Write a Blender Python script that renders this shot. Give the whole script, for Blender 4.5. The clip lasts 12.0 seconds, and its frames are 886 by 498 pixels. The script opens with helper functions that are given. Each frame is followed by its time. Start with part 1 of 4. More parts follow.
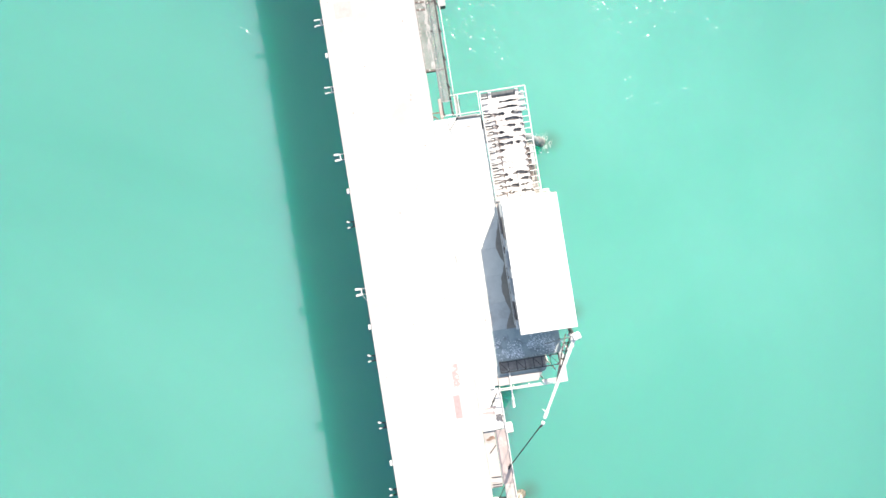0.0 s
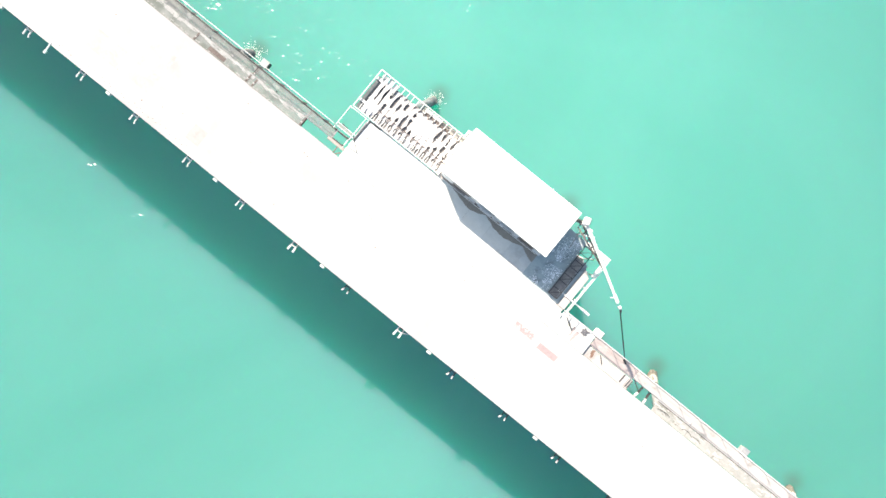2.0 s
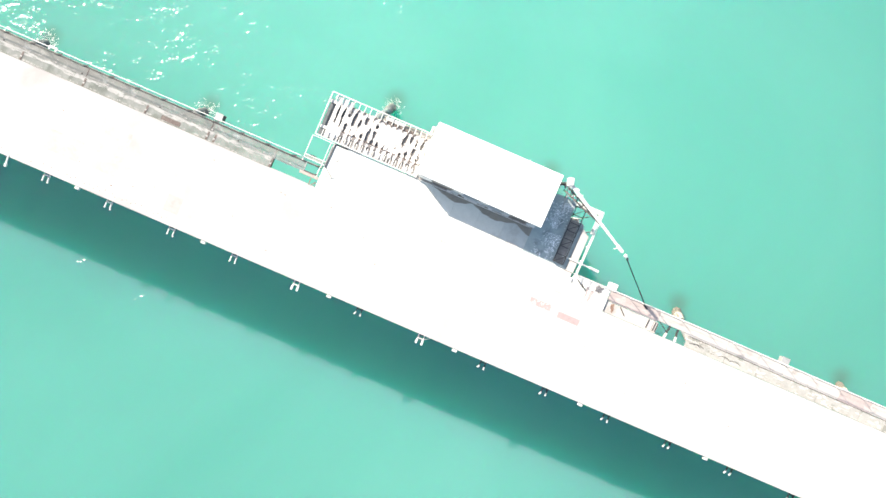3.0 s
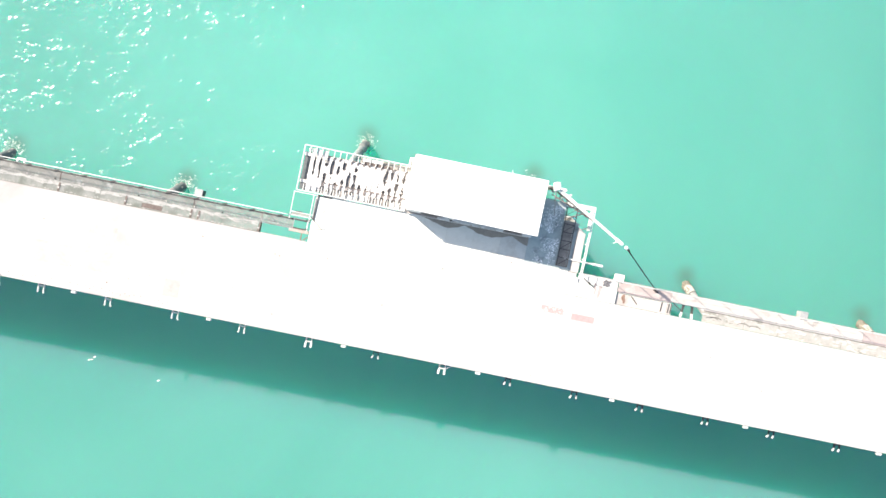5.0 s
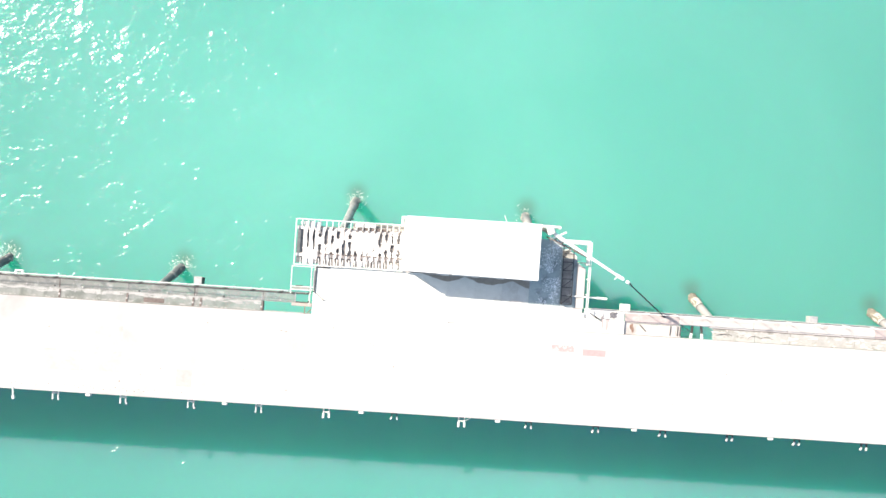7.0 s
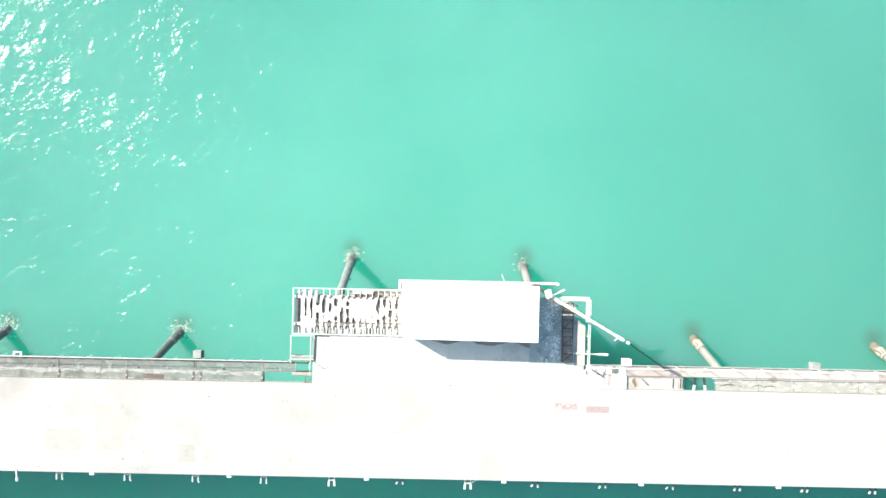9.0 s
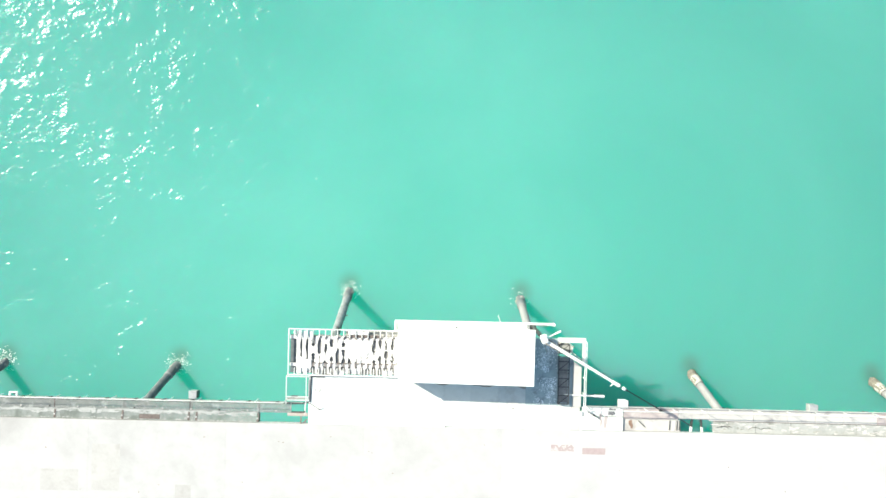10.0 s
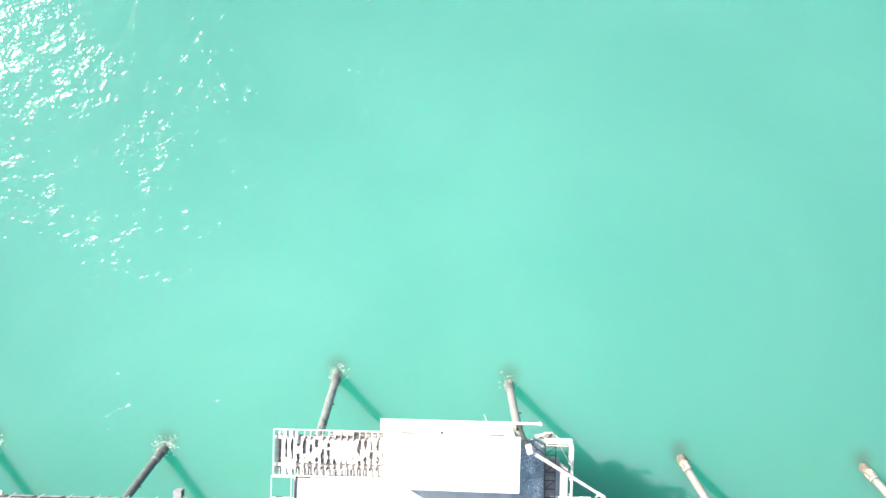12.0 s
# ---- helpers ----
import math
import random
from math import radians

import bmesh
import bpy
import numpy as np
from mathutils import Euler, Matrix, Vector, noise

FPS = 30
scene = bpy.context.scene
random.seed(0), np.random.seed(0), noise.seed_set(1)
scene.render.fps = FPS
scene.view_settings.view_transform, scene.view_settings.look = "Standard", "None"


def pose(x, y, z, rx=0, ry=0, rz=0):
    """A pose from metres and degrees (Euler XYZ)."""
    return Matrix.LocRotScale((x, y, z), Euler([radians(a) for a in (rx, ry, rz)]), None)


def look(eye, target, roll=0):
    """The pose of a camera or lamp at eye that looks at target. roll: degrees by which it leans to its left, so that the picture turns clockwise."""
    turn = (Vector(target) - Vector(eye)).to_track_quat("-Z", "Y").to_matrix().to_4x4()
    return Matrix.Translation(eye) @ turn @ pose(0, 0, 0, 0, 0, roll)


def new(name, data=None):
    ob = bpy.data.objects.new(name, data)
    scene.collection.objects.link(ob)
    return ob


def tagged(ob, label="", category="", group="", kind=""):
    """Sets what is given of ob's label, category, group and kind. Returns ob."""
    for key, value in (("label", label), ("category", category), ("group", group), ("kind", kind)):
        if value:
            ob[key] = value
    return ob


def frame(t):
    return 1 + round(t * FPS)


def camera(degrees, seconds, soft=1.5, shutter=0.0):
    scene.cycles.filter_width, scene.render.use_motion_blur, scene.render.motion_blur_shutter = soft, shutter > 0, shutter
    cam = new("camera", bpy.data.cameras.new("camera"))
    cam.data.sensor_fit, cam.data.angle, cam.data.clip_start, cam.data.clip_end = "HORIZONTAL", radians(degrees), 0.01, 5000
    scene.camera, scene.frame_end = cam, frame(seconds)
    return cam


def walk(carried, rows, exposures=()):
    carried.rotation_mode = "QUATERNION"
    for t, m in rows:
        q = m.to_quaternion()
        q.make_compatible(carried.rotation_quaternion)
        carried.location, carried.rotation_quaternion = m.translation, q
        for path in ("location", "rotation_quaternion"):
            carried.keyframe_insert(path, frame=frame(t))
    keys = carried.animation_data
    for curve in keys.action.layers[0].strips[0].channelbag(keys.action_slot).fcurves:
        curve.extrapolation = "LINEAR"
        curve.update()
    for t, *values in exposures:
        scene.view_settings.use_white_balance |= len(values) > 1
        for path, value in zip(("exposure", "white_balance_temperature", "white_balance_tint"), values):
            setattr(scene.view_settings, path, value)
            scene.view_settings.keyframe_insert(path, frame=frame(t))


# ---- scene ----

cam = camera(65.0, 12.0, soft=1.6)

# seconds, x, y, z, tilt ahead, lean, heading
ROWS = [
    (0, -2.057, -5.833, 54.442, 0.23, 0.13, 80.98),
    (0.5, -2.261, -5.688, 54.483, -0.19, -0.03, 69.28),
    (1, -2.068, -5.525, 54.497, -0.32, -0.08, 56.69),
    (1.5, -1.936, -5.503, 54.579, -0.29, -0.15, 47.81),
    (2, -1.798, -5.512, 54.613, -0.30, -0.23, 38.96),
    (2.5, -1.703, -5.483, 54.675, -0.34, -0.22, 31.55),
    (3, -1.469, -5.473, 54.696, -0.24, -0.13, 23.33),
    (3.5, -1.577, -5.323, 54.686, -0.22, -0.18, 17.63),
    (4, -1.794, -4.944, 54.661, -0.16, -0.25, 14.51),
    (4.5, -2.010, -4.435, 54.634, -0.09, -0.33, 12.90),
    (5, -2.118, -3.899, 54.618, -0.07, -0.37, 11.44),
    (5.5, -2.077, -3.207, 54.616, 0.03, -0.16, 10.34),
    (6, -2.193, -2.344, 54.695, 0.10, -0.12, 8.74),
    (6.5, -2.218, -1.502, 54.716, 0.16, -0.04, 6.81),
    (7, -2.293, -0.463, 54.727, 0.12, -0.03, 3.70),
    (7.5, -2.297, 0.550, 54.707, 0.12, -0.02, 1.90),
    (8, -2.280, 1.458, 54.656, 0.14, -0.01, 1.17),
    (8.5, -2.255, 2.423, 54.597, 0.16, 0.01, 1.06),
    (9, -2.234, 3.610, 54.558, 0.18, 0.02, 1.14),
    (9.5, -2.098, 4.938, 54.514, 0.13, 0.09, 1.15),
    (10, -1.846, 6.354, 54.446, 0.10, 0.25, 1.24),
    (10.5, -1.607, 7.964, 54.424, 0.07, 0.33, 1.12),
    (11, -1.289, 9.478, 54.383, 0.19, 0.48, 1.22),
    (11.5, -1.108, 11.160, 54.337, 0.19, 0.47, 1.26),
    (12, -1.003, 13.003, 54.182, -0.04, 0.37, 1.40),
]
# seconds, stops, kelvin, tint
EXPOSURES = [(0, 1.49, 6850, 7), (3, 1.5, 6850, 5), (6.5, 1.52, 6900, 8), (9, 1.41, 6650, -2), (10.5, 1.34, 6450, -5), (12, 1.51, 6750, 5)]
walk(cam, [(t, pose(x, y, z, a, b, h)) for t, x, y, z, a, b, h in ROWS], EXPOSURES)

# ---- light ----
SUN_FROM = Vector((-1.17, 0.67, 1.0)).normalized()
world = bpy.data.worlds.new("sky")
scene.world = world
world.use_nodes = True
wt = world.node_tree
wt.nodes.clear()
w_out = wt.nodes.new("ShaderNodeOutputWorld")
w_bg = wt.nodes.new("ShaderNodeBackground")
w_sky = wt.nodes.new("ShaderNodeTexSky")
w_sky.sky_type = "NISHITA"
w_sky.sun_disc = False
w_sky.ozone_density = 0.3
w_sky.dust_density = 1.7
w_sky.sun_elevation = math.asin(SUN_FROM.z)
w_sky.sun_rotation = math.atan2(SUN_FROM.x, SUN_FROM.y)
w_bg.inputs["Strength"].default_value = 0.116
wt.links.new(w_sky.outputs[0], w_bg.inputs[0])
wt.links.new(w_bg.outputs[0], w_out.inputs[0])
sun = new("sun", bpy.data.lights.new("sun", "SUN"))
sun.data.energy = 4.3
sun.data.angle = radians(0.53)
sun.data.color = (1.0, 0.885, 0.8)
sun.matrix_world = look(SUN_FROM * 100, (0, 0, 0))


# ---- materials ----
def node(tree, kind, **values):
    n = tree.nodes.new(kind)
    for key, value in values.items():
        n.inputs[key.replace("_", " ")].default_value = value
    return n


def surface(name, low, high, rough=0.85, scale=1.2, fine=14.0, bump=0.25, stain=None, stain_scale=0.35, stain_at=0.62, metal=0.0, vary=0.06, soft=0.12):
    """A weathered surface: two scales of tone between low and high, stains and fine relief."""
    m = bpy.data.materials.new(name)
    m.use_nodes = True
    t = m.node_tree
    b = t.nodes["Principled BSDF"]
    place = t.nodes.new("ShaderNodeTexCoord")
    big = node(t, "ShaderNodeTexNoise", Scale=scale, Detail=6.0, Roughness=0.65)
    small = node(t, "ShaderNodeTexNoise", Scale=fine, Detail=4.0, Roughness=0.7)
    for n in (big, small):
        t.links.new(place.outputs["Object"], n.inputs["Vector"])
    both = t.nodes.new("ShaderNodeMath")
    both.operation = "MULTIPLY_ADD"
    both.inputs[1].default_value = 0.45
    t.links.new(small.outputs[0], both.inputs[0])
    t.links.new(big.outputs[0], both.inputs[2])
    ramp = t.nodes.new("ShaderNodeValToRGB")
    ramp.color_ramp.elements[0].position, ramp.color_ramp.elements[1].position = 0.5, 0.95
    ramp.color_ramp.elements[0].color, ramp.color_ramp.elements[1].color = (*low, 1), (*high, 1)
    t.links.new(both.outputs[0], ramp.inputs[0])
    colour = ramp.outputs[0]
    if stain:
        spread = node(t, "ShaderNodeTexNoise", Scale=stain_scale, Detail=7.0, Roughness=0.6, Distortion=0.4)
        t.links.new(place.outputs["Object"], spread.inputs["Vector"])
        edge = t.nodes.new("ShaderNodeMapRange")
        edge.inputs[1].default_value, edge.inputs[2].default_value = stain_at, stain_at + soft
        t.links.new(spread.outputs[0], edge.inputs[0])
        mix = t.nodes.new("ShaderNodeMix")
        mix.data_type = "RGBA"
        mix.inputs[7].default_value = (*stain, 1)
        t.links.new(edge.outputs[0], mix.inputs[0])
        t.links.new(colour, mix.inputs[6])
        colour = mix.outputs[2]
    info = t.nodes.new("ShaderNodeObjectInfo")
    shift = t.nodes.new("ShaderNodeMapRange")
    shift.inputs[3].default_value, shift.inputs[4].default_value = 1 - vary, 1 + vary
    t.links.new(info.outputs["Random"], shift.inputs[0])
    hsv = t.nodes.new("ShaderNodeHueSaturation")
    t.links.new(shift.outputs[0], hsv.inputs["Value"])
    t.links.new(colour, hsv.inputs["Color"])
    t.links.new(hsv.outputs[0], b.inputs["Base Color"])
    b.inputs["Roughness"].default_value = rough
    b.inputs["Metallic"].default_value = metal
    relief = node(t, "ShaderNodeBump", Strength=bump, Distance=0.02)
    t.links.new(both.outputs[0], relief.inputs["Height"])
    t.links.new(relief.outputs[0], b.inputs["Normal"])
    return m


DECK_CONCRETE = surface("deck_concrete", (0.32, 0.312, 0.31), (0.38, 0.371, 0.37), stain=(0.28, 0.269, 0.266), stain_scale=0.2, stain_at=0.5, vary=0.035, soft=0.2)
DECK_CLEAN = surface("deck_clean", (0.35, 0.342, 0.34), (0.403, 0.395, 0.393), stain=(0.32, 0.31, 0.308), stain_scale=0.2, stain_at=0.55, vary=0.025, soft=0.25)
DECK_MID = surface("deck_worn_a_little", (0.335, 0.327, 0.325), (0.392, 0.383, 0.381), stain=(0.3, 0.29, 0.287), stain_scale=0.2, stain_at=0.53, vary=0.025, soft=0.22)
PALE_CONCRETE = surface("pale_concrete", (0.5, 0.515, 0.49), (0.6, 0.612, 0.585), stain=(0.42, 0.43, 0.41), stain_scale=0.5, stain_at=0.56, vary=0.07)
MID_SLAB = surface("mid_slab", (0.4, 0.42, 0.41), (0.5, 0.52, 0.505), scale=1.5, stain=(0.385, 0.38, 0.365), stain_scale=0.8, stain_at=0.5)
OLD_CONCRETE = surface("old_concrete", (0.163, 0.176, 0.166), (0.272, 0.283, 0.274), scale=0.9, fine=9.0, stain=(0.15, 0.164, 0.15), stain_scale=0.8, stain_at=0.52)
WALK_CONCRETE = surface("walk_concrete", (0.345, 0.325, 0.31), (0.43, 0.412, 0.396), scale=0.8, stain=(0.27, 0.255, 0.246), stain_scale=0.9, stain_at=0.55)
STAINED_CONCRETE = surface("stained_concrete", (0.22, 0.215, 0.195), (0.38, 0.37, 0.35), scale=1.3, fine=7.0, stain=(0.17, 0.165, 0.145), stain_scale=0.9, stain_at=0.54)
# the hut's shade is put into this plate's dark blue-grey colour
SHADED_PLATE = surface("shaded_plate", (0.25, 0.305, 0.315), (0.36, 0.415, 0.42), rough=0.6, scale=1.8, stain=(0.17, 0.2, 0.205), stain_scale=0.9, stain_at=0.55)
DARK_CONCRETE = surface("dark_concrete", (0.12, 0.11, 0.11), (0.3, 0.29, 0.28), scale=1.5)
ROOF_PAINT = surface("roof_paint", (0.72, 0.72, 0.71), (0.8, 0.8, 0.79), rough=0.6, bump=0.06, vary=0.0)
WHITE_PAINT = surface("white_paint", (0.5, 0.5, 0.485), (0.66, 0.66, 0.645), rough=0.55, scale=3, bump=0.12, stain=(0.4, 0.31, 0.25), stain_scale=2.2, stain_at=0.66)
WALL_PAINT = surface("wall_paint", (0.6, 0.58, 0.54), (0.74, 0.73, 0.7), rough=0.75, scale=2, stain=(0.4, 0.36, 0.32), stain_scale=1.1)
GALVANISED = surface("galvanised_steel", (0.25, 0.255, 0.26), (0.38, 0.38, 0.38), rough=0.5, scale=4, metal=0.3, bump=0.1)
DARK_STEEL = surface("dark_steel", (0.03, 0.032, 0.035), (0.08, 0.075, 0.07), rough=0.55, scale=5, metal=0.3, bump=0.15)
RUSTED_STEEL = surface("rusted_steel", (0.1, 0.06, 0.045), (0.24, 0.15, 0.11), rough=0.8, scale=4)
OLD_RUST = surface("old_rust", (0.07, 0.056, 0.052), (0.16, 0.13, 0.12), rough=0.85, scale=4)
GRATING_STEEL = surface("grating_steel", (0.178, 0.182, 0.172), (0.262, 0.262, 0.252), rough=0.6, scale=0.8, stain=(0.37, 0.368, 0.355), stain_scale=1.4, stain_at=0.55)
PINK_PLATE = surface("pink_plate", (0.28, 0.235, 0.228), (0.345, 0.3, 0.292), rough=0.75, scale=2, stain=(0.37, 0.34, 0.33), stain_scale=1.6, stain_at=0.55)
GUANO = surface("guano", (0.44, 0.425, 0.41), (0.6, 0.59, 0.575), rough=0.95, scale=3, bump=0.5, stain=(0.5, 0.44, 0.41), stain_scale=2.5, stain_at=0.66)
SPLASH = surface("splashed_guano", (0.74, 0.77, 0.8), (0.86, 0.87, 0.88), rough=0.9, scale=6)
TIMBER = surface("grey_timber", (0.24, 0.2, 0.18), (0.42, 0.38, 0.35), rough=0.9, scale=3)
NETTING = surface("netting", (0.07, 0.07, 0.08), (0.16, 0.16, 0.17), rough=0.95, scale=6)
HATCH_PLATE = surface("hatch_plate", (0.46, 0.44, 0.42), (0.56, 0.54, 0.52), rough=0.7, scale=3)
ROPE = surface("tarred_rope", (0.015, 0.017, 0.018), (0.04, 0.04, 0.04), rough=0.9, scale=8)
PILE_STEEL = surface("pile_coating", (0.155, 0.155, 0.158), (0.215, 0.214, 0.217), rough=0.6, scale=0.9, stain=(0.13, 0.11, 0.1), stain_scale=1.1, stain_at=0.6)
# dark pile colour; at the left it holds the shade of the visible side
PILE_DARK = surface("dark_pile", (0.05, 0.058, 0.062), (0.13, 0.142, 0.148), rough=0.42, scale=2.2, stain=(0.19, 0.2, 0.2), stain_scale=1.5, stain_at=0.62)
PILE_GREY = surface("grey_pile", (0.1, 0.108, 0.112), (0.25, 0.262, 0.268), rough=0.5, scale=2.4, stain=(0.06, 0.06, 0.06), stain_scale=1.5, stain_at=0.54)
BARNACLES = surface("barnacle_crust", (0.23, 0.225, 0.2), (0.34, 0.334, 0.305), rough=0.95, scale=5, bump=1.0)
RED_PAINT = surface("worn_red_paint", (0.275, 0.212, 0.213), (0.32, 0.258, 0.259), rough=0.7, scale=5, vary=0.0)
MUSSELS = surface("mussel_crust", (0.07, 0.064, 0.052), (0.17, 0.158, 0.132), rough=0.95, scale=7, bump=1.0, stain=(0.3, 0.28, 0.23), stain_scale=6, stain_at=0.6)
MOTTLED = surface("mottled_concrete", (0.255, 0.257, 0.243), (0.355, 0.356, 0.342), scale=1.1, fine=6.0, stain=(0.19, 0.198, 0.18), stain_scale=0.7, stain_at=0.53, soft=0.08)
WHITE_CRUST = surface("white_crust", (0.26, 0.262, 0.255), (0.36, 0.362, 0.355), scale=2.0, fine=9.0, bump=0.5)
FOAM = surface("sea_foam", (0.7, 0.72, 0.7), (0.84, 0.85, 0.84), rough=0.9, scale=6)
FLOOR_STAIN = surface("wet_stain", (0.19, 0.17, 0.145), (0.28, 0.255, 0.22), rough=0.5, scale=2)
GLASS_DARK = surface("dark_pane", (0.02, 0.025, 0.03), (0.03, 0.035, 0.04), rough=0.1, bump=0.0)


# foot of each raked pile at the water line, and its lean for each metre up
PILES = [(-36.3, -3.2, -0.54), (-22.77, -3.17, -0.54), (-9.35, 2.95, -0.452), (4.03, 2.62, -0.442), (17.55, -2.9, -0.54), (31.7, -3.2, -0.54), (45.2, -3.2, -0.54)]


def water_material():
    """Cloudy turquoise sea: light scattered inside the body, with a rippled glossy skin."""
    m = bpy.data.materials.new("sea_water")
    m.use_nodes = True
    t = m.node_tree
    t.nodes.clear()
    out = t.nodes.new("ShaderNodeOutputMaterial")
    place = t.nodes.new("ShaderNodeTexCoord")
    cloud = node(t, "ShaderNodeTexNoise", Scale=0.028, Detail=5.0, Roughness=0.55, Distortion=0.6)
    t.links.new(place.outputs["Object"], cloud.inputs["Vector"])
    tone = t.nodes.new("ShaderNodeValToRGB")
    tone.color_ramp.elements[0].position, tone.color_ramp.elements[1].position = 0.36, 0.68
    tone.color_ramp.elements[0].color, tone.color_ramp.elements[1].color = (0.064, 0.236, 0.2, 1), (0.083, 0.27, 0.232, 1)
    t.links.new(cloud.outputs[0], tone.inputs[0])
    # paler round the platform, darker away from it
    platform_dist = t.nodes.new("ShaderNodeVectorMath")
    platform_dist.operation = "DISTANCE"
    platform_dist.inputs[1].default_value = (-3.0, 3.0, 0)
    t.links.new(place.outputs["Object"], platform_dist.inputs[0])
    drift = t.nodes.new("ShaderNodeMapRange")
    drift.interpolation_type = "SMOOTHSTEP"
    drift.inputs[1].default_value, drift.inputs[2].default_value = 8.0, 36.0
    drift.inputs[3].default_value, drift.inputs[4].default_value = 1.105, 0.915
    t.links.new(platform_dist.outputs["Value"], drift.inputs[0])
    deep = t.nodes.new("ShaderNodeHueSaturation")
    t.links.new(drift.outputs[0], deep.inputs["Value"])
    t.links.new(tone.outputs[0], deep.inputs["Color"])
    # sunken part of each pile, seen through cloudy water, painted as a brownish blur
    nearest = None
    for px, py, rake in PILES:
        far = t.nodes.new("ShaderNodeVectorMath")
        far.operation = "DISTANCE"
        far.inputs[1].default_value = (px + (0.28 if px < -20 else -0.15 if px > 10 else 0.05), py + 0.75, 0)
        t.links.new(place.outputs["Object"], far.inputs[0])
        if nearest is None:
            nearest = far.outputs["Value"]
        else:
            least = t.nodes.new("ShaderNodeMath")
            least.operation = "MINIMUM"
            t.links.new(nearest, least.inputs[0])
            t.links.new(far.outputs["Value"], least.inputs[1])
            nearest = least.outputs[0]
    pile_blur = t.nodes.new("ShaderNodeMapRange")
    pile_blur.interpolation_type = "SMOOTHSTEP"
    pile_blur.inputs[1].default_value, pile_blur.inputs[2].default_value = 0.0, 1.25
    pile_blur.inputs[3].default_value, pile_blur.inputs[4].default_value = 0.52, 0.0
    t.links.new(nearest, pile_blur.inputs[0])
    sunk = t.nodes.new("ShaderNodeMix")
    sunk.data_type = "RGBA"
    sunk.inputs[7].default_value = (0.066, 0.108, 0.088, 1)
    t.links.new(pile_blur.outputs[0], sunk.inputs[0])
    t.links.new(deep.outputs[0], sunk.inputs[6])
    body = t.nodes.new("ShaderNodeSubsurfaceScattering")
    body.falloff = "BURLEY"
    body.inputs["Radius"].default_value = (0.06, 1.4, 0.64)
    body.inputs["Scale"].default_value = 9.0
    near_body = t.nodes.new("ShaderNodeSubsurfaceScattering")
    near_body.falloff = "BURLEY"
    near_body.inputs["Radius"].default_value = (0.15, 1.0, 0.55)
    near_body.inputs["Scale"].default_value = 4.0
    depth = t.nodes.new("ShaderNodeMixShader")
    depth.inputs[0].default_value = 0.46
    t.links.new(near_body.outputs[0], depth.inputs[1])
    t.links.new(body.outputs[0], depth.inputs[2])
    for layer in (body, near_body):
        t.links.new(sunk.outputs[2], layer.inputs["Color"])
    # swell, wind waves and fine ripples, stronger in gusts
    turn = t.nodes.new("ShaderNodeMapping")
    turn.inputs["Rotation"].default_value = (0, 0, radians(-32))
    turn.inputs["Scale"].default_value = (0.88, 1.18, 1.0)
    t.links.new(place.outputs["Object"], turn.inputs["Vector"])
    gusts = node(t, "ShaderNodeTexNoise", Scale=0.13, Detail=3.0, Roughness=0.55, Distortion=0.8)
    t.links.new(turn.outputs[0], gusts.inputs["Vector"])
    normal = None
    for size, high, calm in ((0.42, 0.21, 0.6), (1.0, 0.155, 0.4), (2.9, 0.054, 0.25)):
        wave = node(t, "ShaderNodeTexNoise", Scale=size, Detail=2.0, Roughness=0.5, Distortion=0.5)
        t.links.new(turn.outputs[0], wave.inputs["Vector"])
        blow = t.nodes.new("ShaderNodeMapRange")
        blow.inputs[1].default_value, blow.inputs[2].default_value = 0.4, 0.64
        blow.inputs[3].default_value, blow.inputs[4].default_value = calm, 1.25
        t.links.new(gusts.outputs[0], blow.inputs[0])
        bump = node(t, "ShaderNodeBump", Distance=high)
        t.links.new(blow.outputs[0], bump.inputs["Strength"])
        t.links.new(wave.outputs[0], bump.inputs["Height"])
        if normal:
            t.links.new(normal, bump.inputs["Normal"])
        normal = bump.outputs[0]
    gloss = node(t, "ShaderNodeBsdfGlossy", Roughness=0.25)
    gloss.distribution = "BECKMANN"
    gloss.inputs["Color"].default_value = (0.9, 0.9, 0.9, 1)
    t.links.new(normal, gloss.inputs["Normal"])
    skin = node(t, "ShaderNodeFresnel", IOR=1.33)
    t.links.new(normal, skin.inputs["Normal"])
    mix = t.nodes.new("ShaderNodeMixShader")
    t.links.new(skin.outputs[0], mix.inputs[0])
    t.links.new(depth.outputs[0], mix.inputs[1])
    t.links.new(gloss.outputs[0], mix.inputs[2])
    t.links.new(mix.outputs[0], out.inputs[0])
    return m


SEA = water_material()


# ---- building helpers ----
def thing(name, place, label, category, group="", kind=""):
    """An empty that carries the parts of one thing."""
    ob = new(name)
    ob.location = place
    ob.empty_display_size = 0.2
    return tagged(ob, label, category, group, kind)


def part(name, bm, material, parent=None, label=""):
    """Links a bmesh, in world metres, as one mesh under a thing or a part."""
    me = bpy.data.meshes.new(name)
    bm.to_mesh(me)
    bm.free()
    me.materials.append(material)
    ob = new(name, me)
    if parent:
        ob.parent = parent
        up, at = parent, Vector((0, 0, 0))
        while up:
            at += up.location
            up = up.parent
        me.transform(Matrix.Translation(-at))
    return tagged(ob, label)


def box(x0, x1, y0, y1, z0, z1, bevel=0.0, bm=None):
    bm = bm or bmesh.new()
    made = bmesh.ops.create_cube(bm, size=1.0)["verts"]
    for v in made:
        v.co = Vector(((x0 + x1) / 2 + v.co.x * (x1 - x0), (y0 + y1) / 2 + v.co.y * (y1 - y0), (z0 + z1) / 2 + v.co.z * (z1 - z0)))
    if bevel:
        edges = {e for v in made for e in v.link_edges}
        bmesh.ops.bevel(bm, geom=list(edges), offset=bevel, segments=1, affect="EDGES")
    return bm


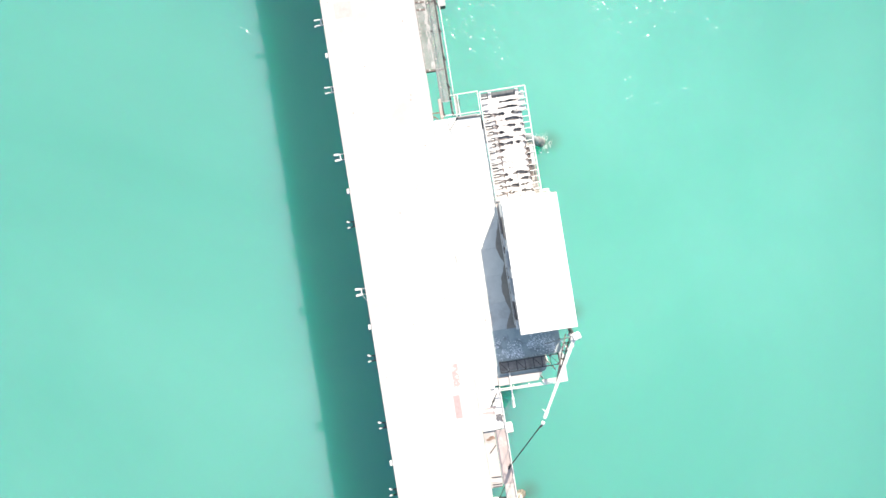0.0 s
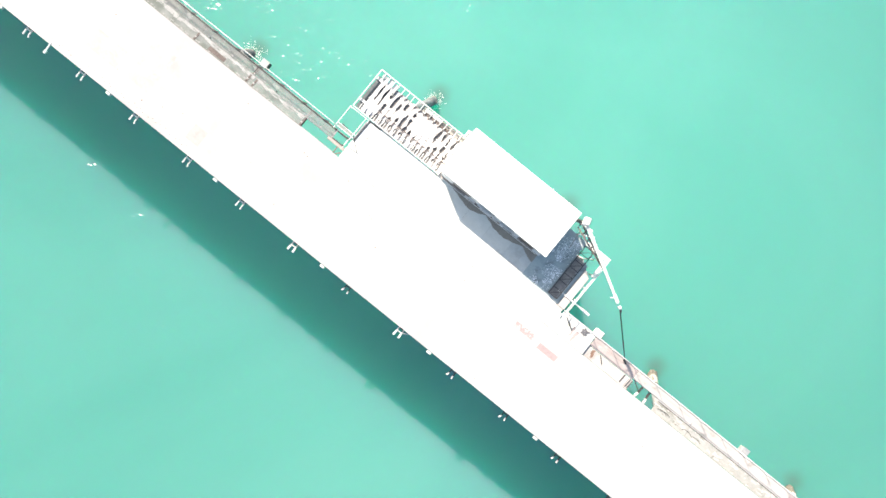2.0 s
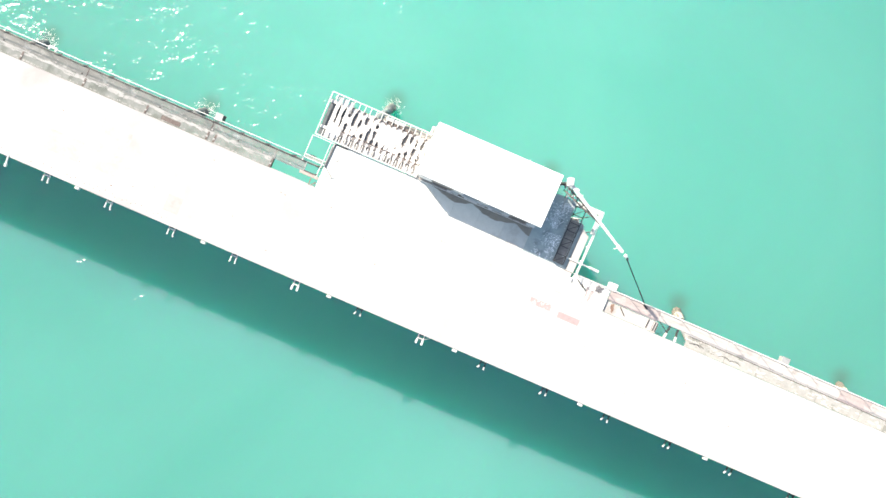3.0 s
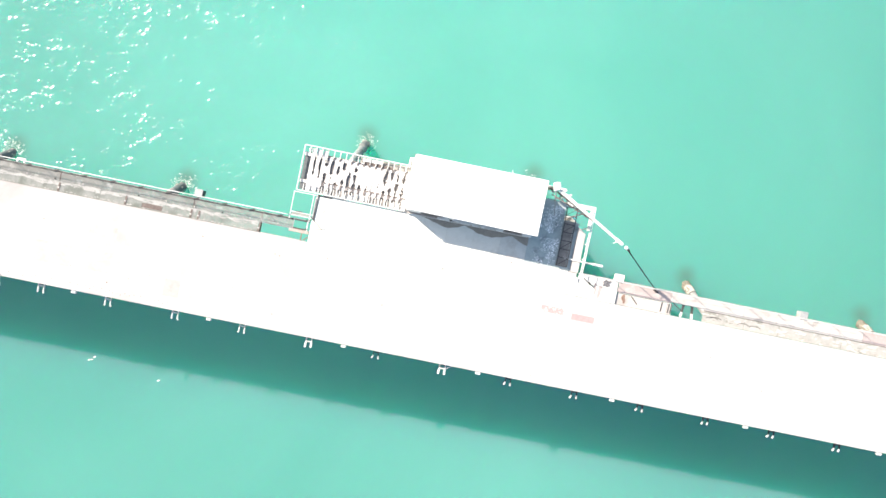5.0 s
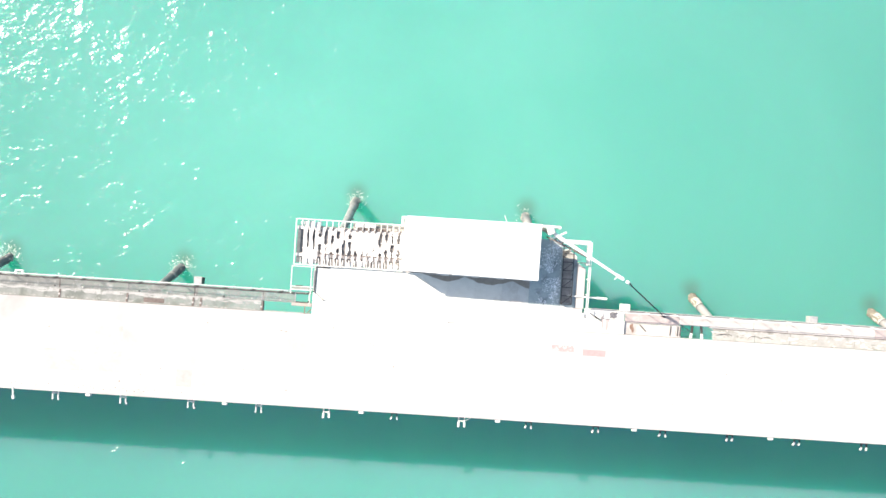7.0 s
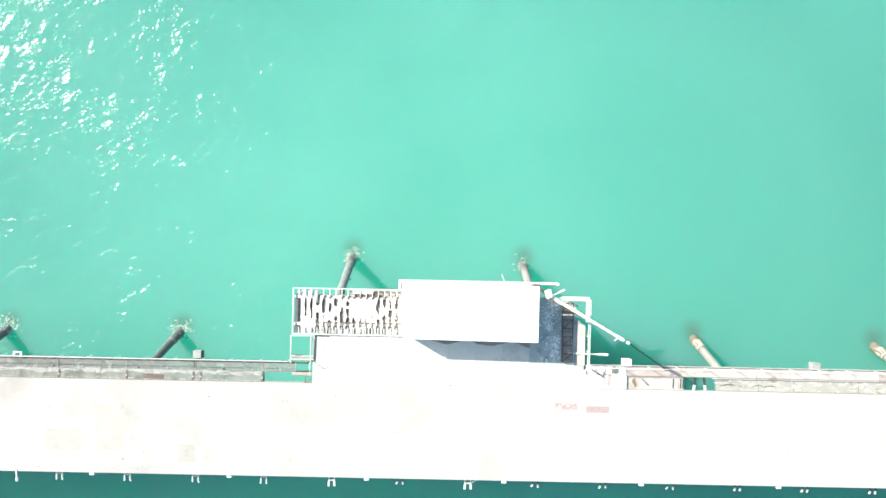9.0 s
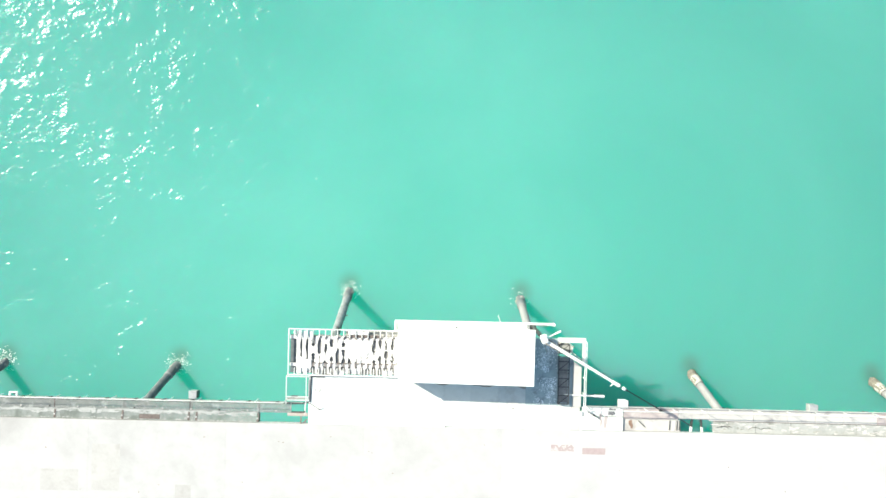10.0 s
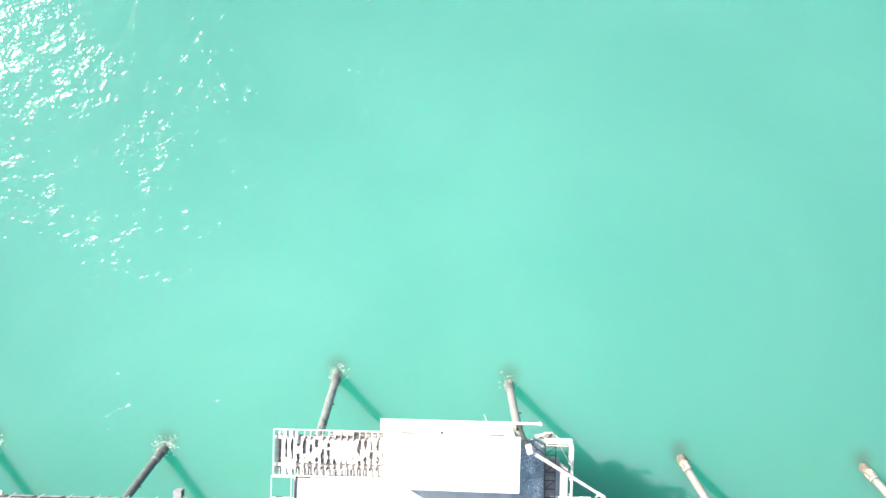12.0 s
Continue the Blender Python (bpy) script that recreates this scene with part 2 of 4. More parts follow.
def pipe(a, b, r, sides=10, r2=None, bm=None):
    """A round bar from a to b."""
    bm = bm or bmesh.new()
    a, b = Vector(a), Vector(b)
    turn = (b - a).to_track_quat("Z", "Y").to_matrix().to_4x4()
    bmesh.ops.create_cone(bm, cap_ends=True, segments=sides, radius1=r, radius2=r if r2 is None else r2, depth=(b - a).length,
                          matrix=Matrix.Translation((a + b) / 2) @ turn)
    return bm


def beam(a, b, wide, high, bm=None):
    """A square-edged bar from a to b."""
    bm = bm or bmesh.new()
    a, b = Vector(a), Vector(b)
    turn = (b - a).to_track_quat("Y", "Z").to_matrix().to_4x4()
    m = Matrix.Translation((a + b) / 2) @ turn @ Matrix.Diagonal((wide, (b - a).length, high, 1))
    bmesh.ops.create_cube(bm, size=1.0, matrix=m)
    return bm


def patch(rng, x, y, z, rx, ry, thick, n=14, rough=0.3, bm=None):
    """A flat crust with an uneven outline."""
    bm = bm or bmesh.new()
    phase = [rng.uniform(0, 6.28) for _ in range(3)]
    ring = []
    for i in range(n):
        a = 6.2832 * i / n
        k = 1 + rough * (0.5 * math.sin(2 * a + phase[0]) + 0.35 * math.sin(3 * a + phase[1]) + 0.3 * math.sin(5 * a + phase[2])) + rng.uniform(-0.12, 0.12) * rough * 2
        ring.append((x + rx * k * math.cos(a), y + ry * k * math.sin(a)))
    low = [bm.verts.new((u, v, z)) for u, v in ring]
    top = [bm.verts.new((x + (u - x) * 0.93, y + (v - y) * 0.93, z + thick * rng.uniform(0.7, 1.1))) for u, v in ring]
    bm.faces.new(top)
    for i in range(n):
        bm.faces.new((low[i], low[(i + 1) % n], top[(i + 1) % n], top[i]))
    return bm


DK = 9.0  # top of the deck above the sea
PIER_S, PIER_N = -11.33, -5.22  # edges of the roadway

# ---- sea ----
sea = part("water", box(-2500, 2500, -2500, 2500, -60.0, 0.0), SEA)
tagged(sea, "cloudy turquoise sea with small sunlit ripples", "sea", kind="structure")

# ---- pier ----
PANEL = 9.02
pier = thing("pier_deck", (0, -8.3, DK), "sun-bleached concrete roadway of a jetty above the sea", "pier", kind="structure")
FIRST = -6.96 - PANEL * 8
for i in range(17):
    x0 = FIRST + PANEL * i
    part("deck_panel", box(x0 + 0.0015, x0 + PANEL - 0.0015, PIER_S, PIER_N, DK - 0.32, DK, 0.002), DECK_CONCRETE if x0 < -20 else DECK_MID if x0 < -4 else DECK_CLEAN, pier)
    part("joint_block", box(x0 - 0.17, x0 + 0.16, PIER_S - 0.22, PIER_S - 0.004, DK - 0.3, DK - 0.09, 0.03), PALE_CONCRETE, pier, "pale block at a deck joint")
for y in (-10.6, -8.3, -6.0):
    part("girder", box(FIRST, FIRST + 17 * PANEL, y - 0.22, y + 0.22, DK - 1.15, DK - 0.32), DARK_CONCRETE, pier)

# transoms: paired channels that stick out past the roadway's edge
for i in range(-7, 9):
    x = -0.32 + 4.49 * i
    rng = random.Random(40 + i)
    edge_dark = i > -2 and i != 0  # the painted ones stand higher, the low ones are coloured dark for the edge's shade
    straight = i in (-2, 0)  # two of them have long straight shoes
    drop = 0.62 if edge_dark else 0.27 if i < -1 else 0.2
    z = DK - drop - 0.1
    t = thing("transom_bracket", (x, PIER_S, DK - drop), "paired bracket arms coloured dark for the jetty edge's shade, with white shoes" if edge_dark else "paired white painted bracket arms under the jetty edge", "bracket", "brackets under the jetty edge")
    for s in (-1, 1):
        end = -11.7 - rng.uniform(0, 0.06)
        u = x + s * rng.uniform(0.165, 0.19)
        arm = part("arm", beam((u, -10.9, z), (u, end, z), 0.055, 0.12), DARK_STEEL if edge_dark else WHITE_PAINT, t)
        toe = u + rng.uniform(-0.08, -0.02) if s < 0 else u + rng.uniform(-0.03, 0.05)
        if straight:
            bm = beam((u, end + 0.02, z + 0.02), (u + 0.015 * s, end - 0.3, z + 0.01), 0.125, 0.1)
        else:
            bm = beam((u, end + 0.0, z + 0.03), (u, end - 0.12, z - 0.02), 0.075, 0.09)
            beam((u, end - 0.09, z - 0.02), (toe, end - 0.22, z - 0.04), 0.085, 0.09, bm)
        part("shoe", bm, WHITE_PAINT, arm, "white painted end shoe")
        part("bolt", pipe((u, end + 0.2, z + 0.06), (u, end + 0.2, z + 0.1), 0.028, 6), OLD_RUST, arm, "rusty bolt head")
    bar_y = -11.64 if straight else -11.52
    part("crossbar", beam((x - 0.2, bar_y, z), (x + 0.2, bar_y, z), 0.06, 0.08), DARK_STEEL if edge_dark else WHITE_PAINT, t)
    if i == 0:
        part("brace", beam((x + 0.2, bar_y, z), (x + 0.75, -11.3, z + 0.02), 0.03, 0.03), WHITE_PAINT, t, "thin white brace to the deck edge")
    part("packing", box(x - 0.24, x + 0.24, PIER_S - 0.1, PIER_S - 0.004, z - 0.1, z + 0.05, 0.02), DARK_STEEL, t, "dark block at the deck edge")


def bars(spots, along, z0, z1, wide, name, material, parent, label):
    """Many thin bars in one mesh: spots are their places on the other axis."""
    verts, faces = [], []
    for s, (lo, hi) in spots:
        n = len(verts)
        for z in (z0, z1):
            for p, q in ((s - wide / 2, lo), (s + wide / 2, lo), (s + wide / 2, hi), (s - wide / 2, hi)):
                verts.append((p, q, z) if along == "y" else (q, p, z))
        faces += [(n + 4, n + 5, n + 6, n + 7), (n, n + 1, n + 5, n + 4), (n + 1, n + 2, n + 6, n + 5), (n + 2, n + 3, n + 7, n + 6), (n + 3, n, n + 4, n + 7)]
    bm = bmesh.new()
    me = bpy.data.meshes.new(name)
    me.from_pydata(verts, [], faces)
    bm.from_mesh(me)
    bpy.data.meshes.remove(me)
    return tagged(part(name, bm, material, parent, label), kind="stuff")


# ---- raked piles ----
for i, (x, y, rake) in enumerate(PILES):
    rng = random.Random(i)
    lean = -0.21 if x < -20 else -0.02 if x < 0 else 0.05 if x < 10 else 0.2
    p = thing("raked_pile", (x, y, 0), "grey tubular steel pile leaning outward, with a barnacled foot", "pile", "raked piles")
    # left shafts are coloured darker for the shaded side they show
    part("shaft", pipe((x + lean * 0.9, y + rake * 0.9, 0.9), (x + lean * 8.3, y + rake * 8.3, 8.3), 0.3, 20), PILE_DARK if x < -20 else PILE_GREY if x < 0 else PILE_STEEL, p)
    bm = pipe((x - lean * 2.0, y - rake * 2.0, -2.0), (x + lean, y + rake * 1.0, 1.0), 0.33, 20)
    bmesh.ops.subdivide_edges(bm, edges=[e for e in bm.edges if e.calc_length() > 1], cuts=8)
    for v in bm.verts:
        v.co += Vector((v.co.x - x - lean * v.co.z, 0, 0)) * rng.uniform(-0.12, 0.16)
    part("foot", bm, MUSSELS if x > 10 else PILE_DARK, p, "crusted foot at the water line")
    bm = bmesh.new()
    for k in range(90 if x > 10 else 40):
        a, z = rng.uniform(0, 6.28), rng.uniform(-0.15, 0.5)
        r = rng.uniform(0.03, 0.09)
        m = Matrix.Translation((x + lean * z + 0.34 * math.cos(a), y + rake * z + 0.34 * math.sin(a), z)) @ Matrix.Diagonal((r * rng.uniform(0.7, 1.4), r * rng.uniform(0.7, 1.4), r, 1))
        bmesh.ops.create_icosphere(bm, subdivisions=1, radius=1.0, matrix=m)
    tagged(part("shell_crust", bm, MUSSELS if x > 10 else BARNACLES, p, "lumpy crust of shells round the water line"), kind="stuff")
    if x > 10:
        bm = pipe((x + lean * 0.42, y + rake * 0.42, 0.42), (x + lean * 1.12, y + rake * 1.12, 1.12), 0.35, 24, 0.33)
        bmesh.ops.subdivide_edges(bm, edges=[e for e in bm.edges if e.calc_length() > 0.5], cuts=5)
        for v in bm.verts:
            v.co += Vector((rng.uniform(-0.022, 0.022), rng.uniform(-0.022, 0.022), rng.uniform(-0.04, 0.04)))
        part("pale_band", bm, BARNACLES, p, "pale barnacle band")
        part("dark_ring", pipe((x + lean * 1.13, y + rake * 1.13, 1.13), (x + lean * 1.19, y + rake * 1.19, 1.19), 0.325, 24), DARK_STEEL, p, "dark ring above the barnacles")
    part("upright", pipe((x + lean * 8.3, -9.8, -2.0), (x + lean * 8.3, -9.8, DK - 1.1), 0.3, 16), PILE_DARK, p)
    part("collar", pipe((x + lean * 1.2, y + rake * 1.2, 1.2), (x + lean * 1.3, y + rake * 1.3, 1.3), 0.31, 20) if x > 10 else pipe((x + lean, y + rake * 1.0, 1.0), (x + lean * 1.15, y + rake * 1.15, 1.15), 0.34, 20), PILE_STEEL, p)
    part("lug", box(x + lean * 3.4 + 0.27, x + lean * 3.4 + 0.46, y + rake * 3.4 - 0.05, y + rake * 3.4 + 0.05, 3.35, 3.45), DARK_STEEL, p)
    cap_y = y + rake * 8.3
    c = part("pile_cap", box(x + lean * 8.3 - 0.7, x + lean * 8.3 + 0.7, min(cap_y - 1.0, -10.9), cap_y + 0.9, DK - 1.1, DK - 0.33, 0.04), DARK_CONCRETE)
    tagged(c, "dark concrete cross beam on the piles under the deck", "pile cap", "pile caps")
    # foam where the swell breaks round the foot
    if x > 10:
        continue
    bm = bmesh.new()
    reach = 0.72 if x < -20 else 0.5
    for k in range(260 if x < -20 else 190 if x < 0 else 60):
        a, d = rng.uniform(0, 6.28), abs(rng.gauss(0.0, reach * 0.4)) + 0.28
        patch(rng, x + math.cos(a) * d * 1.1, y + 0.15 + math.sin(a) * d, 0.004, rng.uniform(0.007, 0.024), rng.uniform(0.007, 0.017), 0.012, 7, 0.7, bm)
    # lacy threads of foam that curl away from the pile
    for k in range(26 if x < -20 else 12 if x < 0 else 5):
        a, d = rng.gauss(0.9, 1.3), rng.uniform(0.35, 0.35 + reach)
        cx, cy = x + math.cos(a) * d, y + 0.15 + math.sin(a) * d
        r, a0, sweep = rng.uniform(0.05, 0.24), rng.uniform(0, 6.28), rng.uniform(0.6, 2.2)
        for j in range(9):
            u = a0 + sweep * j / 8
            patch(rng, cx + r * math.cos(u) + rng.gauss(0, 0.012), cy + r * 0.8 * math.sin(u) + rng.gauss(0, 0.012), 0.004, rng.uniform(0.008, 0.026), rng.uniform(0.007, 0.018), 0.01, 6, 0.8, bm)
    tagged(part("sea_foam", bm, FOAM), "white foam flecks round a pile foot", "foam", "foam at the piles", "stuff")

# ---- platform beside the roadway ----
plat = thing("platform", (-1.6, -3.5, DK), "pale concrete landing platform joined to the roadway", "platform", kind="structure")
part("slab", box(-10.62, -4.9, PIER_N + 0.006, -2.03, DK - 0.35, DK - 0.004, 0.015), PALE_CONCRETE, plat)
# the last slab is darker, between the pale concrete and the floor plate
for x0, x1 in ((-4.896, -3.558), (-3.552, -1.783), (-1.777, -0.003), (0.003, 1.767), (1.773, 3.537)):
    part("slab", box(x0, x1, PIER_N + 0.006, 1.62, DK - 0.35, DK - 0.004, 0.005), PALE_CONCRETE if x0 < 1.7 else MID_SLAB, plat)
part("slab", box(3.54, 5.6, PIER_N + 0.006, -3.64, DK - 0.35, DK - 0.004, 0.006), PALE_CONCRETE, plat)
# floor plates coloured darker where the hut's shadow falls, pale beyond its edge
part("floor_plate", box(3.54, 5.6, -3.634, 0.72, DK - 0.3, DK - 0.004), SHADED_PLATE, plat, "steel floor plate coloured dark blue-grey for the hut's shade")
part("floor_plate", box(5.604, 6.5, -3.634, -0.45, DK - 0.3, DK - 0.004, 0.006), SHADED_PLATE, plat, "steel floor plate coloured dark blue-grey for the hut's shade")
part("slab", box(5.606, 6.5, PIER_N + 0.006, -3.64, DK - 0.35, DK - 0.004, 0.006), PALE_CONCRETE, plat)
part("slab", box(6.504, 7.12, PIER_N + 0.006, -3.7, DK - 0.35, DK - 0.004, 0.015), WALK_CONCRETE, plat)
part("floor_plate", box(6.504, 6.62, -3.69, -0.5, DK - 0.3, DK - 0.02, 0.006), SHADED_PLATE, plat, "steel strip beside the kerb slab, coloured grey for shade")
bm = bmesh.new()
low = [bm.verts.new((u, v, DK - 0.3)) for u, v in ((6.63, -3.694), (7.17, -3.694), (7.17, -1.1), (6.63, -0.72))]
top = [bm.verts.new((v.co.x, v.co.y, DK + 0.05)) for v in low]
bm.faces.new(top)
bm.faces.new(low[::-1])
for k in range(4):
    bm.faces.new((low[k], low[(k + 1) % 4], top[(k + 1) % 4], top[k]))
bmesh.ops.bevel(bm, geom=list(bm.edges), offset=0.015, segments=1, affect="EDGES")
part("kerb_slab", bm, WALK_CONCRETE, plat, "pale concrete kerb slab with a slanted end")
part("edge_beam", box(5.606, 7.44, 0.5, 0.78, DK - 0.3, DK - 0.02, 0.02), PALE_CONCRETE, plat)
part("edge_beam", box(7.24, 7.38, -0.85, 0.49, DK - 0.3, DK - 0.02, 0.02), PALE_CONCRETE, plat)
for cx, cy in ((7.5, 0.5), (7.52, 0.12), (7.5, -0.3)):
    part("edge_clamp", box(cx - 0.05, cx + 0.05, cy - 0.03, cy + 0.03, DK - 0.2, DK - 0.06, 0.01), WHITE_PAINT, plat, "white clamp on the edge beam")
part("slab", box(7.124, 7.281, PIER_N + 0.006, -3.98, DK - 0.35, DK - 0.004, 0.006), PALE_CONCRETE, plat)
part("cross_girder", box(-10.2, -4.52, -2.6, -2.2, DK - 1.05, DK - 0.36), DARK_CONCRETE, plat)
part("support_block", box(-4.5, 3.4, -4.6, 0.72, 4.8, DK - 0.36, 0.05), DARK_CONCRETE, plat, "massive dark concrete block under the platform")

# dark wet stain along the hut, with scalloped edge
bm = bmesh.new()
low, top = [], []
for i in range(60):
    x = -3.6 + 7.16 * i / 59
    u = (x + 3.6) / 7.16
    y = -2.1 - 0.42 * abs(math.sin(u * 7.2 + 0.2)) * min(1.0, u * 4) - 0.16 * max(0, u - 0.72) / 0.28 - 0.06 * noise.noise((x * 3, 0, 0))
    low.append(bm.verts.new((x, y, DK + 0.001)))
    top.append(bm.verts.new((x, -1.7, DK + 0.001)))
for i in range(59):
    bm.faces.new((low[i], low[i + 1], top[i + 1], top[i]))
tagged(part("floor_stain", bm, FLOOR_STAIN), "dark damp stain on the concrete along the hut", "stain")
rng = random.Random(5)
bm = bmesh.new()
for k in range(900):
    y = rng.uniform(-3.55, 0.4)
    x = 4.98 + 0.22 * math.sin(y * 2.2) + rng.gauss(0, 0.34)
    if 3.9 < x < 5.55 and noise.noise((x * 1.6, y * 1.6, 3.0)) > -0.12:
        patch(rng, x, y, DK - 0.002, rng.uniform(0.01, 0.035), rng.uniform(0.01, 0.05), 0.005, 7, 0.9, bm)
tagged(part("bird_droppings", bm, SPLASH), "white bird droppings spattered on the shaded floor", "droppings", kind="stuff")

# ---- hut ----
hut = thing("hut", (-0.4, -0.2, DK), "low white flat-roofed hut on the jetty platform", "hut")
HX0, HX1, HY0, HY1 = -4.6, 3.5, -1.9, 1.4
bm = bmesh.new()
bmesh.ops.create_cube(bm, size=1.0)
for v in bm.verts:
    right, back, up = v.co.x > 0, v.co.y > 0, v.co.z > 0
    v.co = Vector((3.78 if right else -4.62, 1.55 if back else -1.97 if right else -1.88, DK + (2.6 if back else 2.42) + (0.0 if up else -0.12)))
bmesh.ops.bevel(bm, geom=list(bm.edges), offset=0.02, segments=1, affect="EDGES")
part("roof", bm, ROOF_PAINT, hut, "plain white sloping roof slab")
part("verge_strip", beam((-4.645, -1.86, DK + 2.36), (-4.645, 1.53, DK + 2.54), 0.045, 0.1), OLD_CONCRETE, hut, "grey verge strip along the roof end")
part("wall", box(HX0, HX1, HY1 - 0.15, HY1, DK, DK + 2.36), WALL_PAINT, hut)
part("wall", box(HX0, HX0 + 0.15, HY0 + 0.15, HY1 - 0.15, DK, DK + 2.1), WALL_PAINT, hut)
part("wall", box(HX1 - 0.15, HX1, HY0 + 0.15, HY1 - 0.15, DK, DK + 2.1), WALL_PAINT, hut)
# front wall: piers between the openings, sill and lintel
OPEN = [(-3.7, -2.2, 0.0), (-1.5, -0.3, 0.95), (0.25, 1.35, 0.95), (1.8, 3.1, 0.0)]
edge = HX0
for x0, x1, sill in OPEN + [(HX1, HX1, 0)]:
    part("wall_pier", box(edge, x0, HY0, HY0 + 0.15, DK, DK + 2.1), WALL_PAINT, hut)
    edge = x1
    if x1 > x0:
        part("lintel", box(x0, x1, HY0, HY0 + 0.15, DK + 1.95, DK + 2.1), WALL_PAINT, hut)
        if sill:
            part("sill_wall", box(x0, x1, HY0, HY0 + 0.15, DK, DK + sill), WALL_PAINT, hut)
            w = part("window", box(x0 + 0.03, x1 - 0.03, HY0 + 0.05, HY0 + 0.1, DK + sill, DK + 1.95), GLASS_DARK, hut, "dark window")
            part("sill", box(x0 - 0.1, x1 + 0.1, HY0 - 0.12, HY0 - 0.003, DK + sill - 0.08, DK + sill, 0.01), WHITE_PAINT, w)
        else:
            d = part("door", box(x0 + 0.03, x1 - 0.03, HY0 + 0.04, HY0 + 0.1, DK + 0.01, DK + 1.95), TIMBER, hut, "weathered timber double door")
            part("handle", box((x0 + x1) / 2 - 0.02, (x0 + x1) / 2 + 0.02, HY0 + 0.0, HY0 + 0.038, DK + 0.9, DK + 1.1), GALVANISED, d)
for x, w in ((-2.05, 0.28), (-0.1, 0.22), (1.5, 0.24), (3.25, 0.3)):
    part("ledge", box(x - w, x + w, HY0 - 0.17, HY0 - 0.004, DK + 1.0, DK + 1.1, 0.02), WHITE_PAINT, hut)
part("gutter", box(-4.79, -4.64, -2.0, 1.42, DK - 0.1, DK + 0.05, 0.01), GALVANISED, hut, "grey gutter along the end wall")
part("vent", box(-3.6, -2.9, HY1 + 0.004, HY1 + 0.05, DK + 1.75, DK + 1.83), DARK_STEEL, hut)
part("vent", box(1.9, 2.8, HY1 + 0.004, HY1 + 0.05, DK + 1.75, DK + 1.83), DARK_STEEL, hut)
part("lamp_bracket", box(-1.15, -1.0, HY1 + 0.004, HY1 + 0.14, DK + 1.6, DK + 1.72, 0.02), DARK_STEEL, hut)

# low trough along the front wall, with dark lids between pale blocks
tr = thing("wall_trough", (-0.4, -1.96, DK), "low trough along the hut wall with dark rusty lids", "trough")
part("front_rim", box(-4.6, 3.4, -2.06, -2.035, DK - 0.003, DK + 0.22, 0.008), WALL_PAINT, tr)
part("bed", box(-4.6, 3.4, -2.032, HY0 - 0.004, DK - 0.003, DK + 0.16), DARK_CONCRETE, tr)
for x0, x1, m in ((-4.55, -2.62, TIMBER), (-2.6, -2.3, WALL_PAINT), (-2.28, -1.95, RUSTED_STEEL), (-1.9, -1.62, OLD_RUST), (-1.58, -1.36, RUSTED_STEEL), (-1.34, -1.1, WALL_PAINT), (-1.08, -0.42, WALL_PAINT), (-0.4, 0.32, RUSTED_STEEL), (0.36, 0.62, WALL_PAINT), (0.7, 1.5, STAINED_CONCRETE), (1.54, 2.1, TIMBER), (2.14, 3.3, TIMBER)):
    part("lid", box(x0, x1, -2.03, HY0 - 0.006, DK + 0.162, DK + 0.2, 0.008), m, tr)

# service pipe along the seaward side of the hut
PZ = DK - 0.72
sp = thing("service_pipe", (0, 1.66, PZ), "white painted pipe run along the seaward wall of the hut", "pipe")
part("run", pipe((-5.05, 1.57, PZ), (5.42, 1.57, PZ), 0.1, 12), WHITE_PAINT, sp)
part("elbow", pipe((-5.05, 1.65, PZ), (-5.05, 0.6, PZ), 0.1, 12), WHITE_PAINT, sp)
part("elbow", pipe((5.42, 1.56, PZ + 0.1), (5.42, 1.56, PZ - 0.32), 0.1, 12), WHITE_PAINT, sp)
for x in (-4.0, -1.3, 1.4, 3.3):
    part("hanger", box(x - 0.03, x + 0.03, 1.4, 1.66, PZ + 0.09, PZ + 0.5), GALVANISED, sp)
part("loose_rod", pipe((1.93, 1.5, PZ + 0.12), (1.68, 2.15, PZ + 0.16), 0.025, 6), WHITE_PAINT, sp, "thin white rod lying over the pipe")

# ---- raised steel frame with crusted boards ----
GX0, GX1, GY0, GY1, GZ = -11.97, -4.82, -1.97, 1.02, DK + 0.14
rack = thing("steel_grid_platform", (-8.5, -0.5, GZ), "open steel frame platform with cross beams under white bird crust", "platform")
for name, a, b in (("edge_rail", (GX0, GY0, GZ), (GX1, GY0, GZ)), ("edge_rail", (GX0, GY1, GZ), (GX1, GY1, GZ)), ("edge_rail", (GX0, GY0, GZ), (GX0, GY1, GZ)), ("edge_rail", (GX1, GY0, GZ), (GX1, GY1, GZ))):
    part(name, beam(a, b, 0.055, 0.09), WHITE_PAINT, rack)
for y in (-1.32, 0.46):
    part("long_beam", box(GX0 + 0.05, GX1 - 0.05, y - 0.1, y + 0.1, GZ - 0.26, GZ - 0.172), GUANO, rack, "white-crusted long beam")
STEP = (GX1 - GX0) / 18
for i in range(1, 18):
    x = GX0 + STEP * i
    part("cross_bar", box(x - 0.022, x + 0.022, 0.5, GY1 - 0.035, GZ - 0.06, GZ + 0.01), WHITE_PAINT, rack)
    part("cross_bar", box(x - 0.022, x + 0.022, GY0 + 0.035, -1.5, GZ - 0.06, GZ + 0.01), WHITE_PAINT, rack)
rng = random.Random(11)


